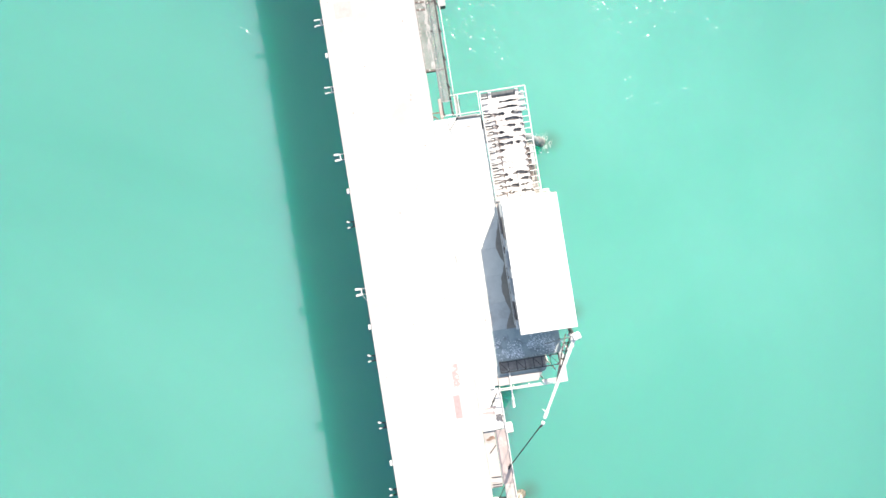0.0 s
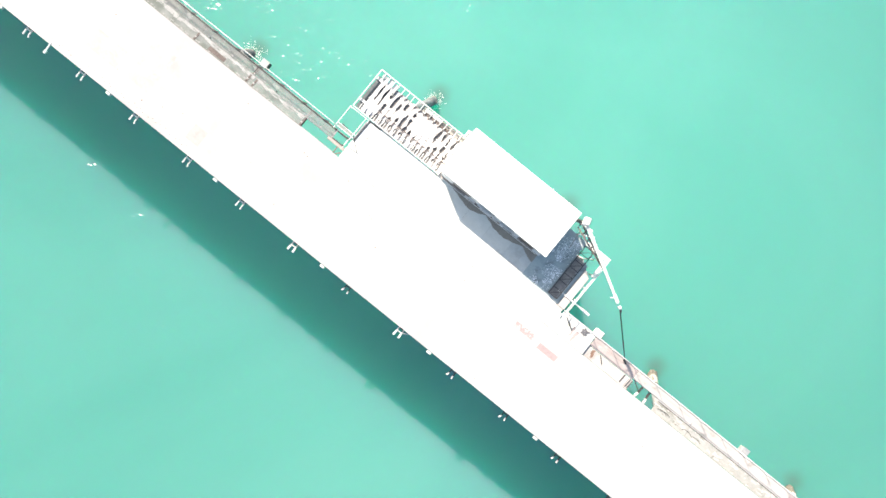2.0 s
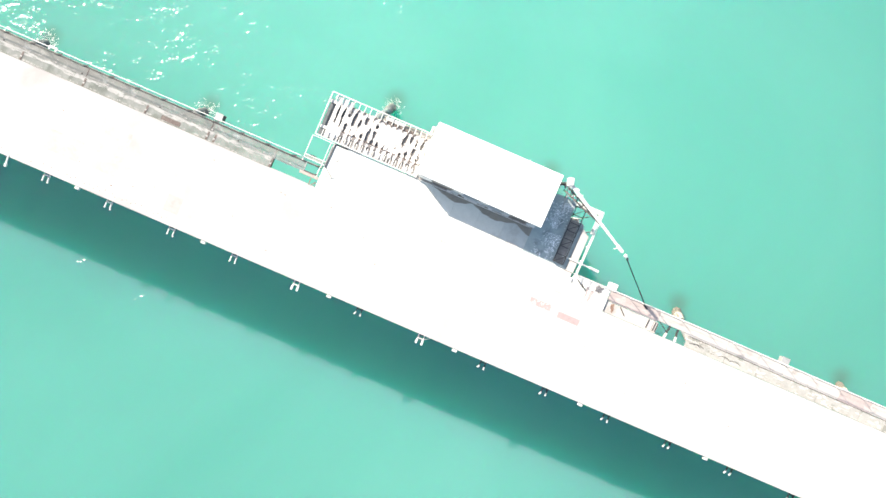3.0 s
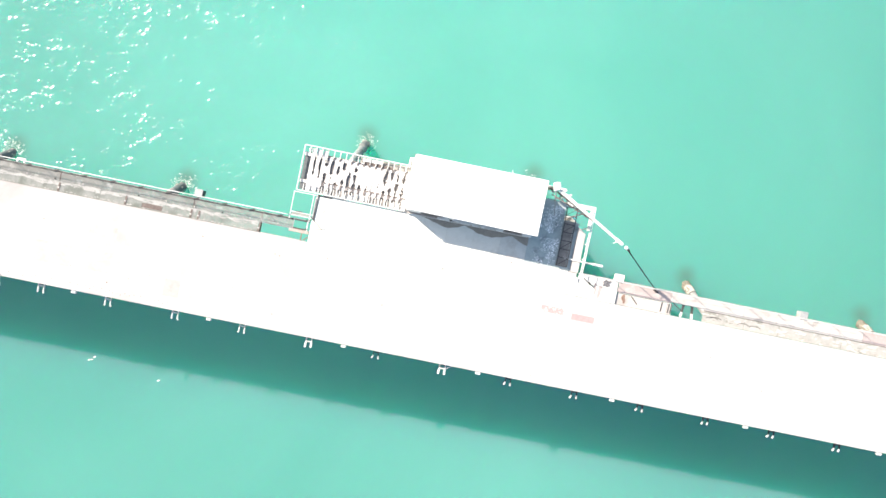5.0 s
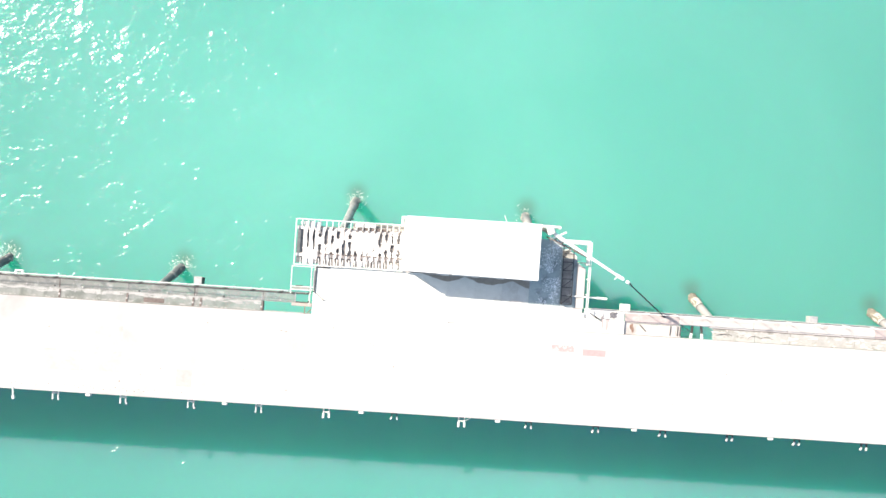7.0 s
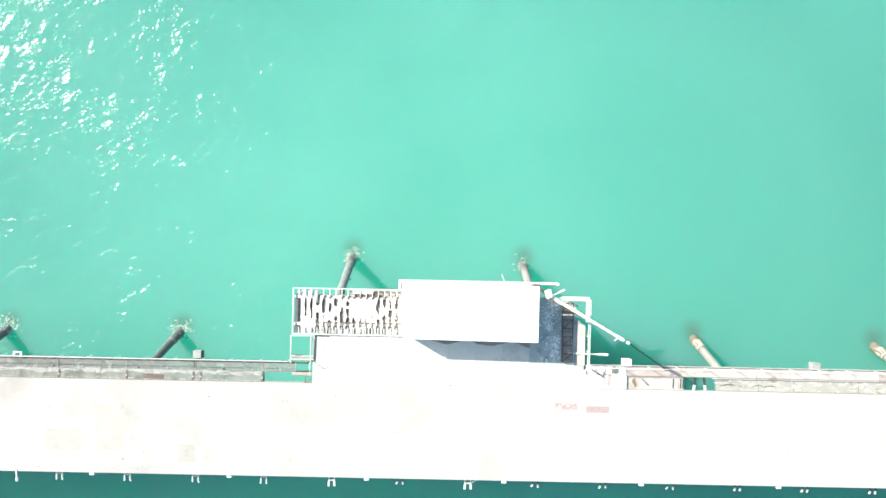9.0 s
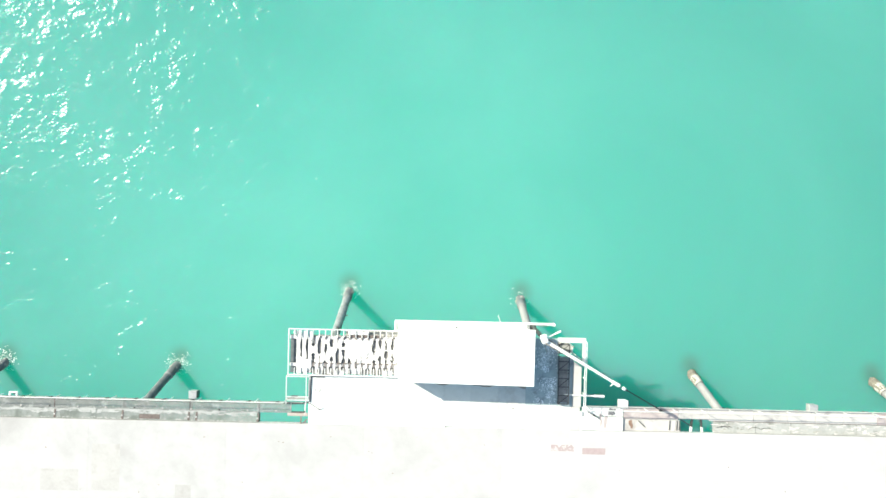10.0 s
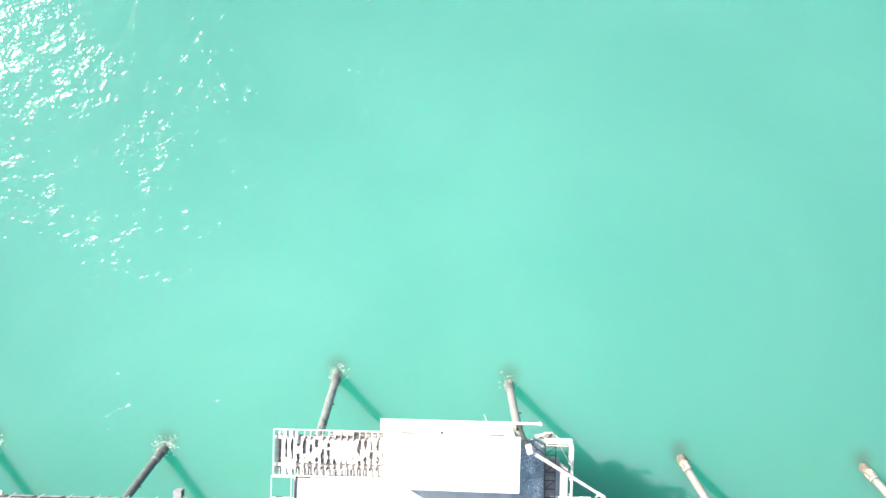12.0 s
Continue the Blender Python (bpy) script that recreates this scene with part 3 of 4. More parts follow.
def gap_width(j, y):
    """How far the boards have come apart at joint j: closed under the thick crust, open in ragged holes elsewhere."""
    x = GX0 + STEP * j
    n = noise.noise((j * 5.3, y * 1.5, 2.0)) + 0.45 * noise.noise((j * 3.1, y * 5.5, 8.0))
    bias = 0.36 if y < -1.45 else 0.3 if x > -6.6 else 0.28 if y > -0.1 and x < -8.0 else 0.1
    if j == 1:
        return 0.2
    if j < 4:
        return 0.13 + 0.07 * max(0.0, n)
    if abs(x + 7.45) < 0.72 and -0.75 < y < 0.4:
        bias = -0.9
    return 0.012 + 0.25 * min(1.0, max(0.0, (n + bias) * 2.6))


def ragged_board(i, y0, y1, z):
    """A plank whose sides are eaten away and crusted."""
    bm = bmesh.new()
    rows = []
    n = 40
    x = GX0 + STEP * (i + 0.5)
    for j in range(n + 1):
        y = y0 + (y1 - y0) * j / n
        skew = 0.05 * noise.noise((i * 2.7, y * 1.8, 5.0))
        l = max(0.025, STEP / 2 - gap_width(i, y) * (0.5 + skew * 4) + skew)
        r = max(0.025, STEP / 2 - gap_width(i + 1, y) * (0.5 - skew * 4) + skew)
        h = z + 0.014 * noise.noise((x * 5, y * 5, 0))
        rows.append([bm.verts.new(p) for p in ((x - l, y, z - 0.05), (x - l, y, h), (x + r, y, h), (x + r, y, z - 0.05))])
    for p, q in zip(rows, rows[1:]):
        for k in range(3):
            bm.faces.new((p[k], p[k + 1], q[k + 1], q[k]))
    bm.faces.new(rows[0])
    bm.faces.new(rows[-1][::-1])
    bmesh.ops.recalc_face_normals(bm, faces=bm.faces)
    return bm


for i in range(1, 18):
    top = 0.9 if i < 4 else 0.62 + rng.uniform(-0.14, 0.02)
    part("board", ragged_board(i, -1.94 + rng.uniform(-0.02, 0.06), top, GZ - 0.12 - 0.004 * (i % 2)), GUANO, rack)
bm = bmesh.new()
for k in range(16):
    x, y = rng.uniform(GX0 + 1.7, GX1 - 0.2), rng.uniform(GY0 + 0.15, 0.3)
    patch(rng, x, y, GZ - 0.115 + rng.uniform(0, 0.02), rng.uniform(0.04, 0.11), rng.uniform(0.04, 0.14), 0.02, 11, 0.8, bm)
for k in range(22):
    patch(rng, rng.gauss(-7.45, 0.4), rng.gauss(-0.15, 0.25), GZ - 0.1, rng.uniform(0.18, 0.4), rng.uniform(0.12, 0.28), 0.02, 13, 0.6, bm)
for k in range(9):
    patch(rng, rng.gauss(-10.85, 0.2), rng.gauss(-1.35, 0.28), GZ - 0.1, rng.uniform(0.12, 0.3), rng.uniform(0.15, 0.35), 0.02, 13, 0.5, bm)
for k in range(10):
    patch(rng, rng.uniform(-8.0, -6.9), rng.gauss(0.83, 0.04), GZ - 0.05, rng.uniform(0.1, 0.24), rng.uniform(0.05, 0.09), 0.03, 11, 0.4, bm)
for k in range(7):
    a = 6.28 * k / 7
    patch(rng, -11.55 + 0.1 * math.cos(a), 0.78 + 0.1 * math.sin(a), GZ - 0.09, 0.06, 0.05, 0.03, 9, 0.5, bm)
tagged(part("crust", bm, GUANO, rack, "ragged white crust over the boards"), kind="stuff")
# angle clips that hold the boards to the long beams
for i in range(4, 18):
    x = GX0 + STEP * i
    for y, reach in ((-1.32, 0.16), (0.46, 0.1)):
        if rng.random() < 0.85:
            clip = part("beam_clip", box(x - 0.035, x + 0.03, y - 0.1, y + reach, GZ - 0.11, GZ - 0.06), OLD_RUST, rack, "rust-brown angle clip")
            part("clip_foot", box(x + 0.032, x + rng.uniform(0.12, 0.24), y + reach - 0.06, y + reach, GZ - 0.11, GZ - 0.07), OLD_RUST, clip)
part("top_strip", box(-8.1, -6.85, 0.7, 0.935, GZ - 0.14, GZ - 0.055, 0.01), GUANO, rack, "crusted plank along the outer rail")
for i in range(10, 15):
    x = GX0 + STEP * i
    part("rust_cell", box(x + 0.05, x + STEP - 0.06, 0.5, 0.68, GZ - 0.16, GZ - 0.1, 0.01), OLD_RUST, rack, "rust-brown hanger cell")
part("cross_tie", box(-6.35, GX1 - 0.05, -0.32, -0.25, GZ - 0.09, GZ - 0.04, 0.01), WHITE_PAINT, rack)
part("end_post", box(GX0 + 1.53, GX0 + 1.6, 0.1, GY1 - 0.04, GZ - 0.12, GZ + 0.02, 0.008), GALVANISED, rack, "grey end post of the boarded bay")
part("lower_floor", box(GX0 + 0.06, GX0 + 1.5, GY0 + 0.1, 0.62, GZ - 0.4, GZ - 0.3), PILE_DARK, rack, "dark lower floor plate")
part("lower_floor", box(-8.3, GX1 - 0.05, 0.624, GY1 - 0.06, GZ - 0.4, GZ - 0.3), STAINED_CONCRETE, rack, "weathered grey lower floor")
# dark colour holds the shade seen in the gaps between the boards
part("lower_floor", box(GX0 + 1.504, GX1 - 0.05, GY0 + 0.04, 0.62, GZ - 0.4, GZ - 0.264), DARK_CONCRETE, rack, "lower floor coloured dark for the shade between the boards")
for x in (GX0 + 0.2, -8.5, GX1 - 0.3):
    for y in (GY0 + 0.2, 0.4):
        part("leg", box(x - 0.08, x + 0.08, y - 0.08, y + 0.08, GZ - 1.8, GZ - 0.402), GALVANISED, rack)


# ---- rails ----
def railing(name, spots, heights, label, group, r=0.024, post_r=0.024, material=None, base=DK):
    """Posts at the spots, joined by rails at the heights."""
    m = material or WHITE_PAINT
    t = thing(name, (*spots[0], base), label, "railing", group)
    for x, y in spots:
        part("post", pipe((x, y, base), (x, y, base + heights[0]), post_r, 8), m, t)
    for h in heights:
        for a, b in zip(spots, spots[1:]):
            part("rail", pipe((*a, base + h), (*b, base + h), r, 8), m, t)
    return t


# ---- walkway on the left: steel gratings on transoms ----
WZ = DK - 0.12
OUT = -3.85
wl = thing("grating_walkway", (-30, -4.4, WZ), "grey steel grating walkway along the jetty, stained white", "walkway", kind="structure")
bars([(-62 + 0.055 * i, (-4.5, OUT)) for i in range(int((62 - 11.78) / 0.055))], "y", WZ - 0.04, WZ, 0.033, "grating", GRATING_STEEL, wl, "dense walkway grating")
bars([(-62 + 0.06 * i, (PIER_N + 0.02, -4.52)) for i in range(int((62 - 13.95) / 0.06))], "y", WZ - 0.05, WZ - 0.01, 0.042, "grating", OLD_CONCRETE, wl, "weathered inner grating")
part("edge_angle", box(-62, -10.75, OUT, OUT + 0.03, WZ - 0.12, WZ + 0.06), GRATING_STEEL, wl)
part("edge_angle", box(-62, -10.75, OUT - 0.1, OUT - 0.005, WZ + 0.002, WZ + 0.02), DARK_STEEL, wl, "dark strip beside the rail")
for i in range(27):
    x = -10.9 - 1.86 * i
    part("knee", beam((x - 0.24, OUT - 0.06, WZ + 0.05), (x + 0.2, OUT + 0.07, WZ + 0.05), 0.085, 0.06), DARK_STEEL, wl)
    part("post_clamp", box(x - 0.05, x + 0.05, -4.46, -4.36, WZ + 0.004, WZ + 0.05, 0.01), WALK_CONCRETE if i % 3 else DARK_STEEL, wl)
part("edge_angle", box(-62, -10.75, -4.54, -4.49, WZ - 0.12, WZ - 0.04), GALVANISED, wl)
part("edge_angle", box(-62, -10.75, PIER_N - 0.0 + 0.004, PIER_N + 0.05, WZ - 0.2, WZ - 0.05), GALVANISED, wl)
for i in range(-13, -2):
    x = -0.62 + 4.45 * i
    part("transom", box(x - 0.07, x + 0.07, PIER_N + 0.01, OUT, WZ - 0.4, WZ - 0.14), OLD_RUST, wl)
    # bars added on top for the transoms seen dark through the grating
    for u in ((x - 0.09, x + 0.42) if i == -4 else (x,)):
        bar = part("clamp_bar", beam((u, PIER_N + 0.05, WZ), (u + 0.05, -4.6, WZ), 0.13, 0.03), OLD_RUST, wl, "rusty bar laid over the grating for the transom below")
        part("flaked_end", box(u - 0.08, u + 0.06, -4.98, -4.88, WZ + 0.016, WZ + 0.022), WHITE_CRUST, bar, "pale flaked patch")
    part("joint_bar", box(x - 0.03, x + 0.03, -4.5, OUT - 0.01, WZ + 0.002, WZ + 0.012), GRATING_STEEL if i % 2 else OLD_RUST, wl)
# brown plate added on top for the pile seen through the grating
part("rust_plate", box(-21.75, -20.4, PIER_N + 0.1, -4.82, WZ - 0.008, WZ + 0.008, 0.003), OLD_RUST, wl, "brown plate added for the pile seen through the grating")
rng = random.Random(21)
bm = bmesh.new()
for k in range(620):
    x = rng.uniform(-50, -14)
    deep = 0.22 + 0.16 * noise.noise((x * 0.55, 0.0, 0.0)) + 0.1 * noise.noise((x * 2.3, 4.0, 0.0))
    patch(rng, x, -4.53 - rng.uniform(0, 1) * max(0.04, deep), WZ - 0.006, rng.uniform(0.06, 0.3), rng.uniform(0.015, 0.06), 0.008, 9, 0.7, bm)
    if k % 3 == 0:
        patch(rng, rng.uniform(-50, -14), PIER_N + 0.06 + abs(rng.gauss(0, 0.05)), WZ - 0.006, rng.uniform(0.03, 0.12), rng.uniform(0.02, 0.06), 0.008, 7, 0.5, bm)
for k in range(420):
    patch(rng, rng.uniform(-50, -12.2), rng.gauss(-4.4, 0.06) if k % 2 else rng.uniform(-4.45, OUT - 0.12), WZ + 0.003, rng.uniform(0.015, 0.07), rng.uniform(0.012, 0.03), 0.006, 7, 0.7, bm)
tagged(part("crust", bm, WHITE_CRUST, wl, "pale crust on the grating"), kind="stuff")
railing("walkway_railing", [(-12.1 - 1.86 * i, OUT + 0.17) for i in range(27)], (0.95,), "white painted pipe railing along the outer walkway edge", "walkway railings", base=WZ)

# ---- walkway on the right: concrete strip ----
EAST = -3.66
wr = thing("concrete_walkway", (30, -4.4, WZ), "stained concrete walkway strip along the jetty", "walkway", kind="structure")
part("strip", box(13.6, 15.6, -4.36, EAST, WZ - 0.15, WZ, 0.01), WALK_CONCRETE, wr)
rng = random.Random(63)
x0 = 15.604
while x0 < 60:
    x1 = x0 + rng.choice((1.8, 2.2, 2.25, 2.9))
    part("strip", box(x0, x1 - 0.02, -4.44, EAST, WZ - 0.15, WZ, 0.01), WALK_CONCRETE if rng.random() < 0.7 else PINK_PLATE, wr)
    x0 = x1
part("toe_board", box(7.5, 62, EAST + 0.003, EAST + 0.03, WZ - 0.05, WZ + 0.13), WALK_CONCRETE, wr)
part("inner_rail", box(10.0, 62, -3.98, -3.96, WZ + 0.004, WZ + 0.02), WALK_CONCRETE, wr, "thin kerb rail along the walkway")
part("joint_strip", box(15.9, 62, -4.485, -4.445, WZ - 0.15, WZ - 0.04), OLD_RUST, wr, "dark joint between the strips")
x0 = 15.9
while x0 < 60:
    x1 = x0 + rng.uniform(1.6, 4.4)
    part("strip", box(x0, x1 - 0.03, PIER_N + 0.02, -4.49, WZ - 0.2, WZ - 0.05, 0.012), MOTTLED, wr, "dirty mottled inner strip")
    x0 = x1
bm = bmesh.new()
for k in range(170):
    x = 15.9 + 24 * rng.random() ** 1.4
    patch(rng, x, rng.uniform(-5.15, -4.52), WZ - 0.05, rng.uniform(0.03, 0.22), rng.uniform(0.015, 0.06), 0.006, 9, 0.8, bm)
tagged(part("dirt", bm, STAINED_CONCRETE, wr, "dark dirt and weed scraps"), kind="stuff")
bm = bmesh.new()
for k in range(120):
    x = 15.9 + 24 * rng.random()
    patch(rng, x, rng.uniform(-5.18, -4.5), WZ - 0.05, rng.uniform(0.05, 0.3), rng.uniform(0.02, 0.09), 0.008, 9, 0.7, bm)
tagged(part("crust", bm, WALK_CONCRETE, wr, "pale crust on the inner strip"), kind="stuff")
for x, h in ((16.5, 0.1), (16.75, 0.13), (18.6, 0.08), (19.4, 0.06)):
    curl = bmesh.new()
    for k in range(10):
        a, b = 0.5 + 2.2 * k / 10, 0.5 + 2.2 * (k + 1) / 10
        pipe((x + 0.42 * math.cos(a), -5.1 + h + 0.22 * math.sin(a), WZ - 0.03), (x + 0.42 * math.cos(b), -5.1 + h + 0.22 * math.sin(b), WZ - 0.03), 0.016, 6, bm=curl)
    tagged(part("cable_end", curl, DARK_STEEL), "dark bent cable end lying on the walkway", "cable", "cable ends")
part("strip", box(9.955, 13.74, PIER_N + 0.02, -4.45, WZ - 0.2, WZ - 0.05, 0.01), WALK_CONCRETE, wr)
part("plate", box(10.0, 13.58, -4.42, EAST, WZ - 0.05, WZ, 0.01), PINK_PLATE, wr, "faded pinkish steel plate")
part("plate", box(7.285, 9.95, PIER_N + 0.02, -4.3, WZ - 0.05, DK - 0.02, 0.01), PALE_CONCRETE, wr)
part("plate", box(7.285, 9.95, -4.28, EAST, WZ - 0.05, WZ, 0.01), WHITE_PAINT, wr)
for x, tilt in ((14.42, 0.05), (15.18, -0.04)):
    stub = part("stub", beam((x, PIER_N + 0.03, WZ - 0.12), (x + tilt, -4.86, WZ - 0.12), 0.1, 0.2), HATCH_PLATE, wr, "pale stub end")
    part("bracket", beam((x + tilt, -4.87, WZ - 0.14), (x + tilt * 2, -4.37, WZ - 0.14), 0.09, 0.2), DARK_STEEL, stub)
for x, dark in ((13.02, True), (13.32, False), (13.5, True), (13.66, True)):
    part("clip", beam((x, -5.1, WZ - 0.03), (x + 0.03, -4.47, WZ - 0.03), 0.05, 0.05), DARK_STEEL if dark else HATCH_PLATE, wr)
for x in (16.9, 21.4, 25.9, 30.3):
    part("transom", box(x - 0.11, x + 0.11, PIER_N + 0.01, EAST, WZ - 0.45, WZ - 0.21), DARK_STEEL, wr)
railing("walkway_railing", [(7.6 + 1.86 * i, EAST - 0.05) for i in range(27)], (0.95,), "white painted pipe railing along the outer walkway edge", "walkway railings", base=WZ)

# boxes hung outside the railing
for x, s in ((-18.25, 0.24), (9.98, 0.27), (22.38, 0.25)):
    b = thing("equipment_box", (x, -3.44, DK), "grey-white box mounted outside the walkway rail", "box", "boxes outside the rail")
    skin = GALVANISED if x < 0 or x > 20 else WHITE_PAINT
    part("body", box(x - s, x + s, -3.72, -3.24, DK - 0.6, DK - 0.1, 0.02), skin, b)
    lid = part("lid", box(x - s - 0.02, x + s + 0.02, -3.73, -3.22, DK - 0.1, DK - 0.06, 0.008), skin, b)
    for u in (-0.6, 0.6):
        part("hinge", box(x + u * s - 0.04, x + u * s + 0.04, -3.76, -3.732, DK - 0.11, DK - 0.055, 0.005), DARK_STEEL, lid)
    # dark panel added for the shade on the box's right side
    part("side_panel", box(x + s + 0.002, x + s + 0.06, -3.7, -3.26, DK - 0.55, DK - 0.11), DARK_STEEL, b)
    part("bracket", box(x - 0.05, x + 0.05, -3.84, -3.766, DK - 0.4, DK - 0.15), GALVANISED, b)

fl = thing("lamp_fitting", (-29.9, -3.5, DK), "flat white fitting clamped outside the rail", "fitting")
part("body", box(-30.32, -29.72, -3.62, -3.52, DK - 0.16, DK - 0.04, 0.03), WHITE_PAINT, fl)
for x in (-30.25, -29.79):
    part("foot", box(x - 0.07, x + 0.07, -3.8, -3.624, DK - 0.15, DK - 0.03, 0.02), WHITE_PAINT, fl)
part("clamp", box(-30.07, -29.97, -3.72, -3.624, DK - 0.18, DK - 0.1), DARK_STEEL, fl)

# ---- corner frames between walkway and grid ----
fr = thing("access_frame", (-11.4, -2.8, DK), "open white steel access frame over the water", "frame")
FZ = DK + 0.08
for a, b in (((-12.08, -2.1), (-12.08, -3.9)), ((-10.78, -2.1), (-10.78, -3.9)), ((-12.1, -2.1), (-10.5, -2.1)), ((-12.1, -3.42), (-10.6, -3.42)), ((-12.1, -3.64), (-10.6, -3.64))):
    part("frame_bar", beam((*a, FZ), (*b, FZ), 0.042, 0.06), WHITE_PAINT, fr)
for x, y in ((-12.08, -2.1), (-12.08, -3.64), (-10.78, -3.64)):
    part("frame_post", beam((x, y, WZ - 0.4), (x, y, FZ), 0.07, 0.07), WHITE_PAINT, fr)
part("ledge", box(-12.0, -10.85, -3.6, -3.46, FZ - 0.1, FZ - 0.04, 0.01), GRATING_STEEL, fr)
part("catch", box(-11.75, -11.3, -3.4, -3.34, FZ - 0.02, FZ + 0.05, 0.01), DARK_STEEL, fr, "dark catch plate")
gate = railing("gate_rail", [(-10.48, -2.15), (-10.52, -3.75)], (0.05,), "short dark gate rail at the platform corner", "", r=0.035, material=DARK_STEEL)
# the first bar is added in place of the grid rail's shadow line
for a, b, label in (((-10.55, -2.09), (-9.6, -2.1), "dark bar laid in for the grid rail's shadow line"), ((-10.62, -2.3), (-10.62, -3.6), "grey flat bar along the platform edge")):
    flat = part("flat_bar", beam((*a, DK + 0.02), (*b, DK + 0.02), 0.07, 0.04), DARK_STEEL if a[1] > -2.2 else GALVANISED)
    tagged(flat, label, "bar", "flat bars")
wire = thing("wire_stay", (-10.5, -3.7, DK), "thin dark stay wire", "wire")
part("strand", pipe((-10.57, -3.55, DK + 0.85), (-9.85, -4.24, DK + 0.02), 0.026, 6), DARK_STEEL, wire)
part("strand", pipe((-9.85, -4.24, DK + 0.02), (-10.6, -4.27, DK + 0.03), 0.022, 6), GALVANISED, wire)
for a, b, m in (((-11.78, -3.86), (-11.78, -4.5), GALVANISED), ((-10.86, -3.86), (-10.86, -4.55), WHITE_PAINT), ((-11.78, -4.46), (-10.86, -4.46), DARK_STEEL)):
    part("opening_bar", beam((*a, WZ), (*b, WZ), 0.06, 0.08), m, fr)
tim = part("timber_baulk", box(-12.0, -10.68, -4.72, -4.52, WZ - 0.1, WZ + 0.06, 0.02), TIMBER)
tagged(tim, "grey timber baulk across the gap", "timber")
for a, b in (((-11.12, -4.5), (-11.12, -5.2)), ((-10.95, -5.15), (-10.7, -4.9))):
    t = part("rusty_bar", beam((*a, WZ), (*b, WZ), 0.06, 0.06), RUSTED_STEEL)
    tagged(t, "rusty bar bridging the walkway gap", "bar", "rusty bars")

# ---- right end of the platform ----
railing("platform_railing", [(5.65, 0.64), (6.5, 0.64), (7.3, 0.64), (7.3, -0.8), (7.28, -1.75), (7.28, -2.75), (7.26, -3.7)], (1.0, 0.5), "white pipe railing round the platform end", "", r=0.027, post_r=0.03, base=DK - 0.02)
rk = thing("steel_rack", (5.95, -1.5, DK), "dark steel lattice rack on the shaded floor", "rack")
for x in (5.62, 6.3):
    part("rack_chord", beam((x, -3.45, DK + 0.3), (x, 0.4, DK + 0.3), 0.06, 0.06), DARK_STEEL, rk)
for i in range(8):
    y = -3.45 + 0.55 * i
    part("rack_bar", beam((5.62, y, DK + 0.3), (6.3, y, DK + 0.3), 0.05, 0.05), DARK_STEEL, rk)
for i in range(0, 7, 2):
    y = -3.45 + 0.55 * i
    part("rack_brace", beam((5.62, y, DK + 0.3), (6.3, y + 0.55, DK + 0.3), 0.04, 0.04), DARK_STEEL, rk)
for x in (5.62, 6.3):
    for y in (-3.4, -1.5, 0.38):
        part("rack_leg", beam((x, y, DK - 0.3), (x, y, DK + 0.3), 0.06, 0.06), DARK_STEEL, rk)
# plate added to darken the shaded floor between the bars
part("rack_panel", box(5.66, 6.26, -3.4, -0.5, DK + 0.06, DK + 0.09), DARK_CONCRETE, rk, "plate added under the bars, dark for the shaded floor")
LZ = 5.0
land = thing("lower_landing", (6.4, -0.3, LZ), "small pale steel landing hung below the platform end", "landing")
ring = [(5.5, -0.05), (6.72, 0.18), (7.3, -0.32), (7.25, -0.75), (5.95, -0.75)]
bm = bmesh.new()
low = [bm.verts.new((u, v, LZ - 0.08)) for u, v in ring]
top = [bm.verts.new((u, v, LZ - 0.04)) for u, v in ring]
bm.faces.new(top)
bm.faces.new(low[::-1])
for k in range(5):
    bm.faces.new((low[k], low[(k + 1) % 5], top[(k + 1) % 5], top[k]))
bmesh.ops.recalc_face_normals(bm, faces=bm.faces)
part("floor_plate", bm, STAINED_CONCRETE, land)
for a, b in zip(ring, ring[1:] + ring[:1]):
    part("frame_bar", beam((*a, LZ), (*b, LZ), 0.07, 0.08), WHITE_PAINT, land)
part("brace", beam((5.6, -0.05, LZ + 0.05), (7.1, -0.6, LZ + 0.05), 0.05, 0.05), DARK_STEEL, land)
part("brace", beam((6.0, -0.7, LZ + 0.05), (6.65, 0.12, LZ + 0.05), 0.05, 0.05), DARK_STEEL, land)
for x, y in ((5.7, -0.12), (6.72, 0.16), (7.25, -0.7), (5.97, -0.72)):
    part("hanger", beam((x, y, LZ - 0.04), (x, y, DK - 0.25), 0.06, 0.06), GALVANISED, land)
swing = thing("swing_arm", (4.75, 0.85, DK + 0.1), "short white arm swung out from the platform corner", "arm")
part("tube", pipe((4.72, 0.72, DK + 0.1), (5.72, 1.22, DK + 0.1), 0.04, 8), WHITE_PAINT, swing)
part("tube_end", pipe((5.4, 1.06, DK + 0.1), (5.75, 1.235, DK + 0.1), 0.065, 10), WHITE_PAINT, swing)
part("pivot", pipe((4.74, 0.7, DK - 0.02), (4.74, 0.7, DK + 0.16), 0.06, 10), DARK_STEEL, swing)
ob = thing("outrigger_bar", (7.4, -2.93, DK + 0.1), "white pipe lying across the platform edge with a thick end", "pipe")
part("tube", pipe((6.05, -2.9, DK + 0.1), (8.0, -2.93, DK + 0.1), 0.05, 10), WHITE_PAINT, ob)
part("sleeve", pipe((8.0, -2.93, DK + 0.1), (8.66, -2.95, DK + 0.1), 0.085, 10), WHITE_PAINT, ob)

# ---- davit crane ----
BASE, HEAD, TIP = Vector((4.0, 1.42, DK - 0.4)), Vector((4.22, 1.06, DK + 3.72)), Vector((8.93, -1.66, DK + 4.0))
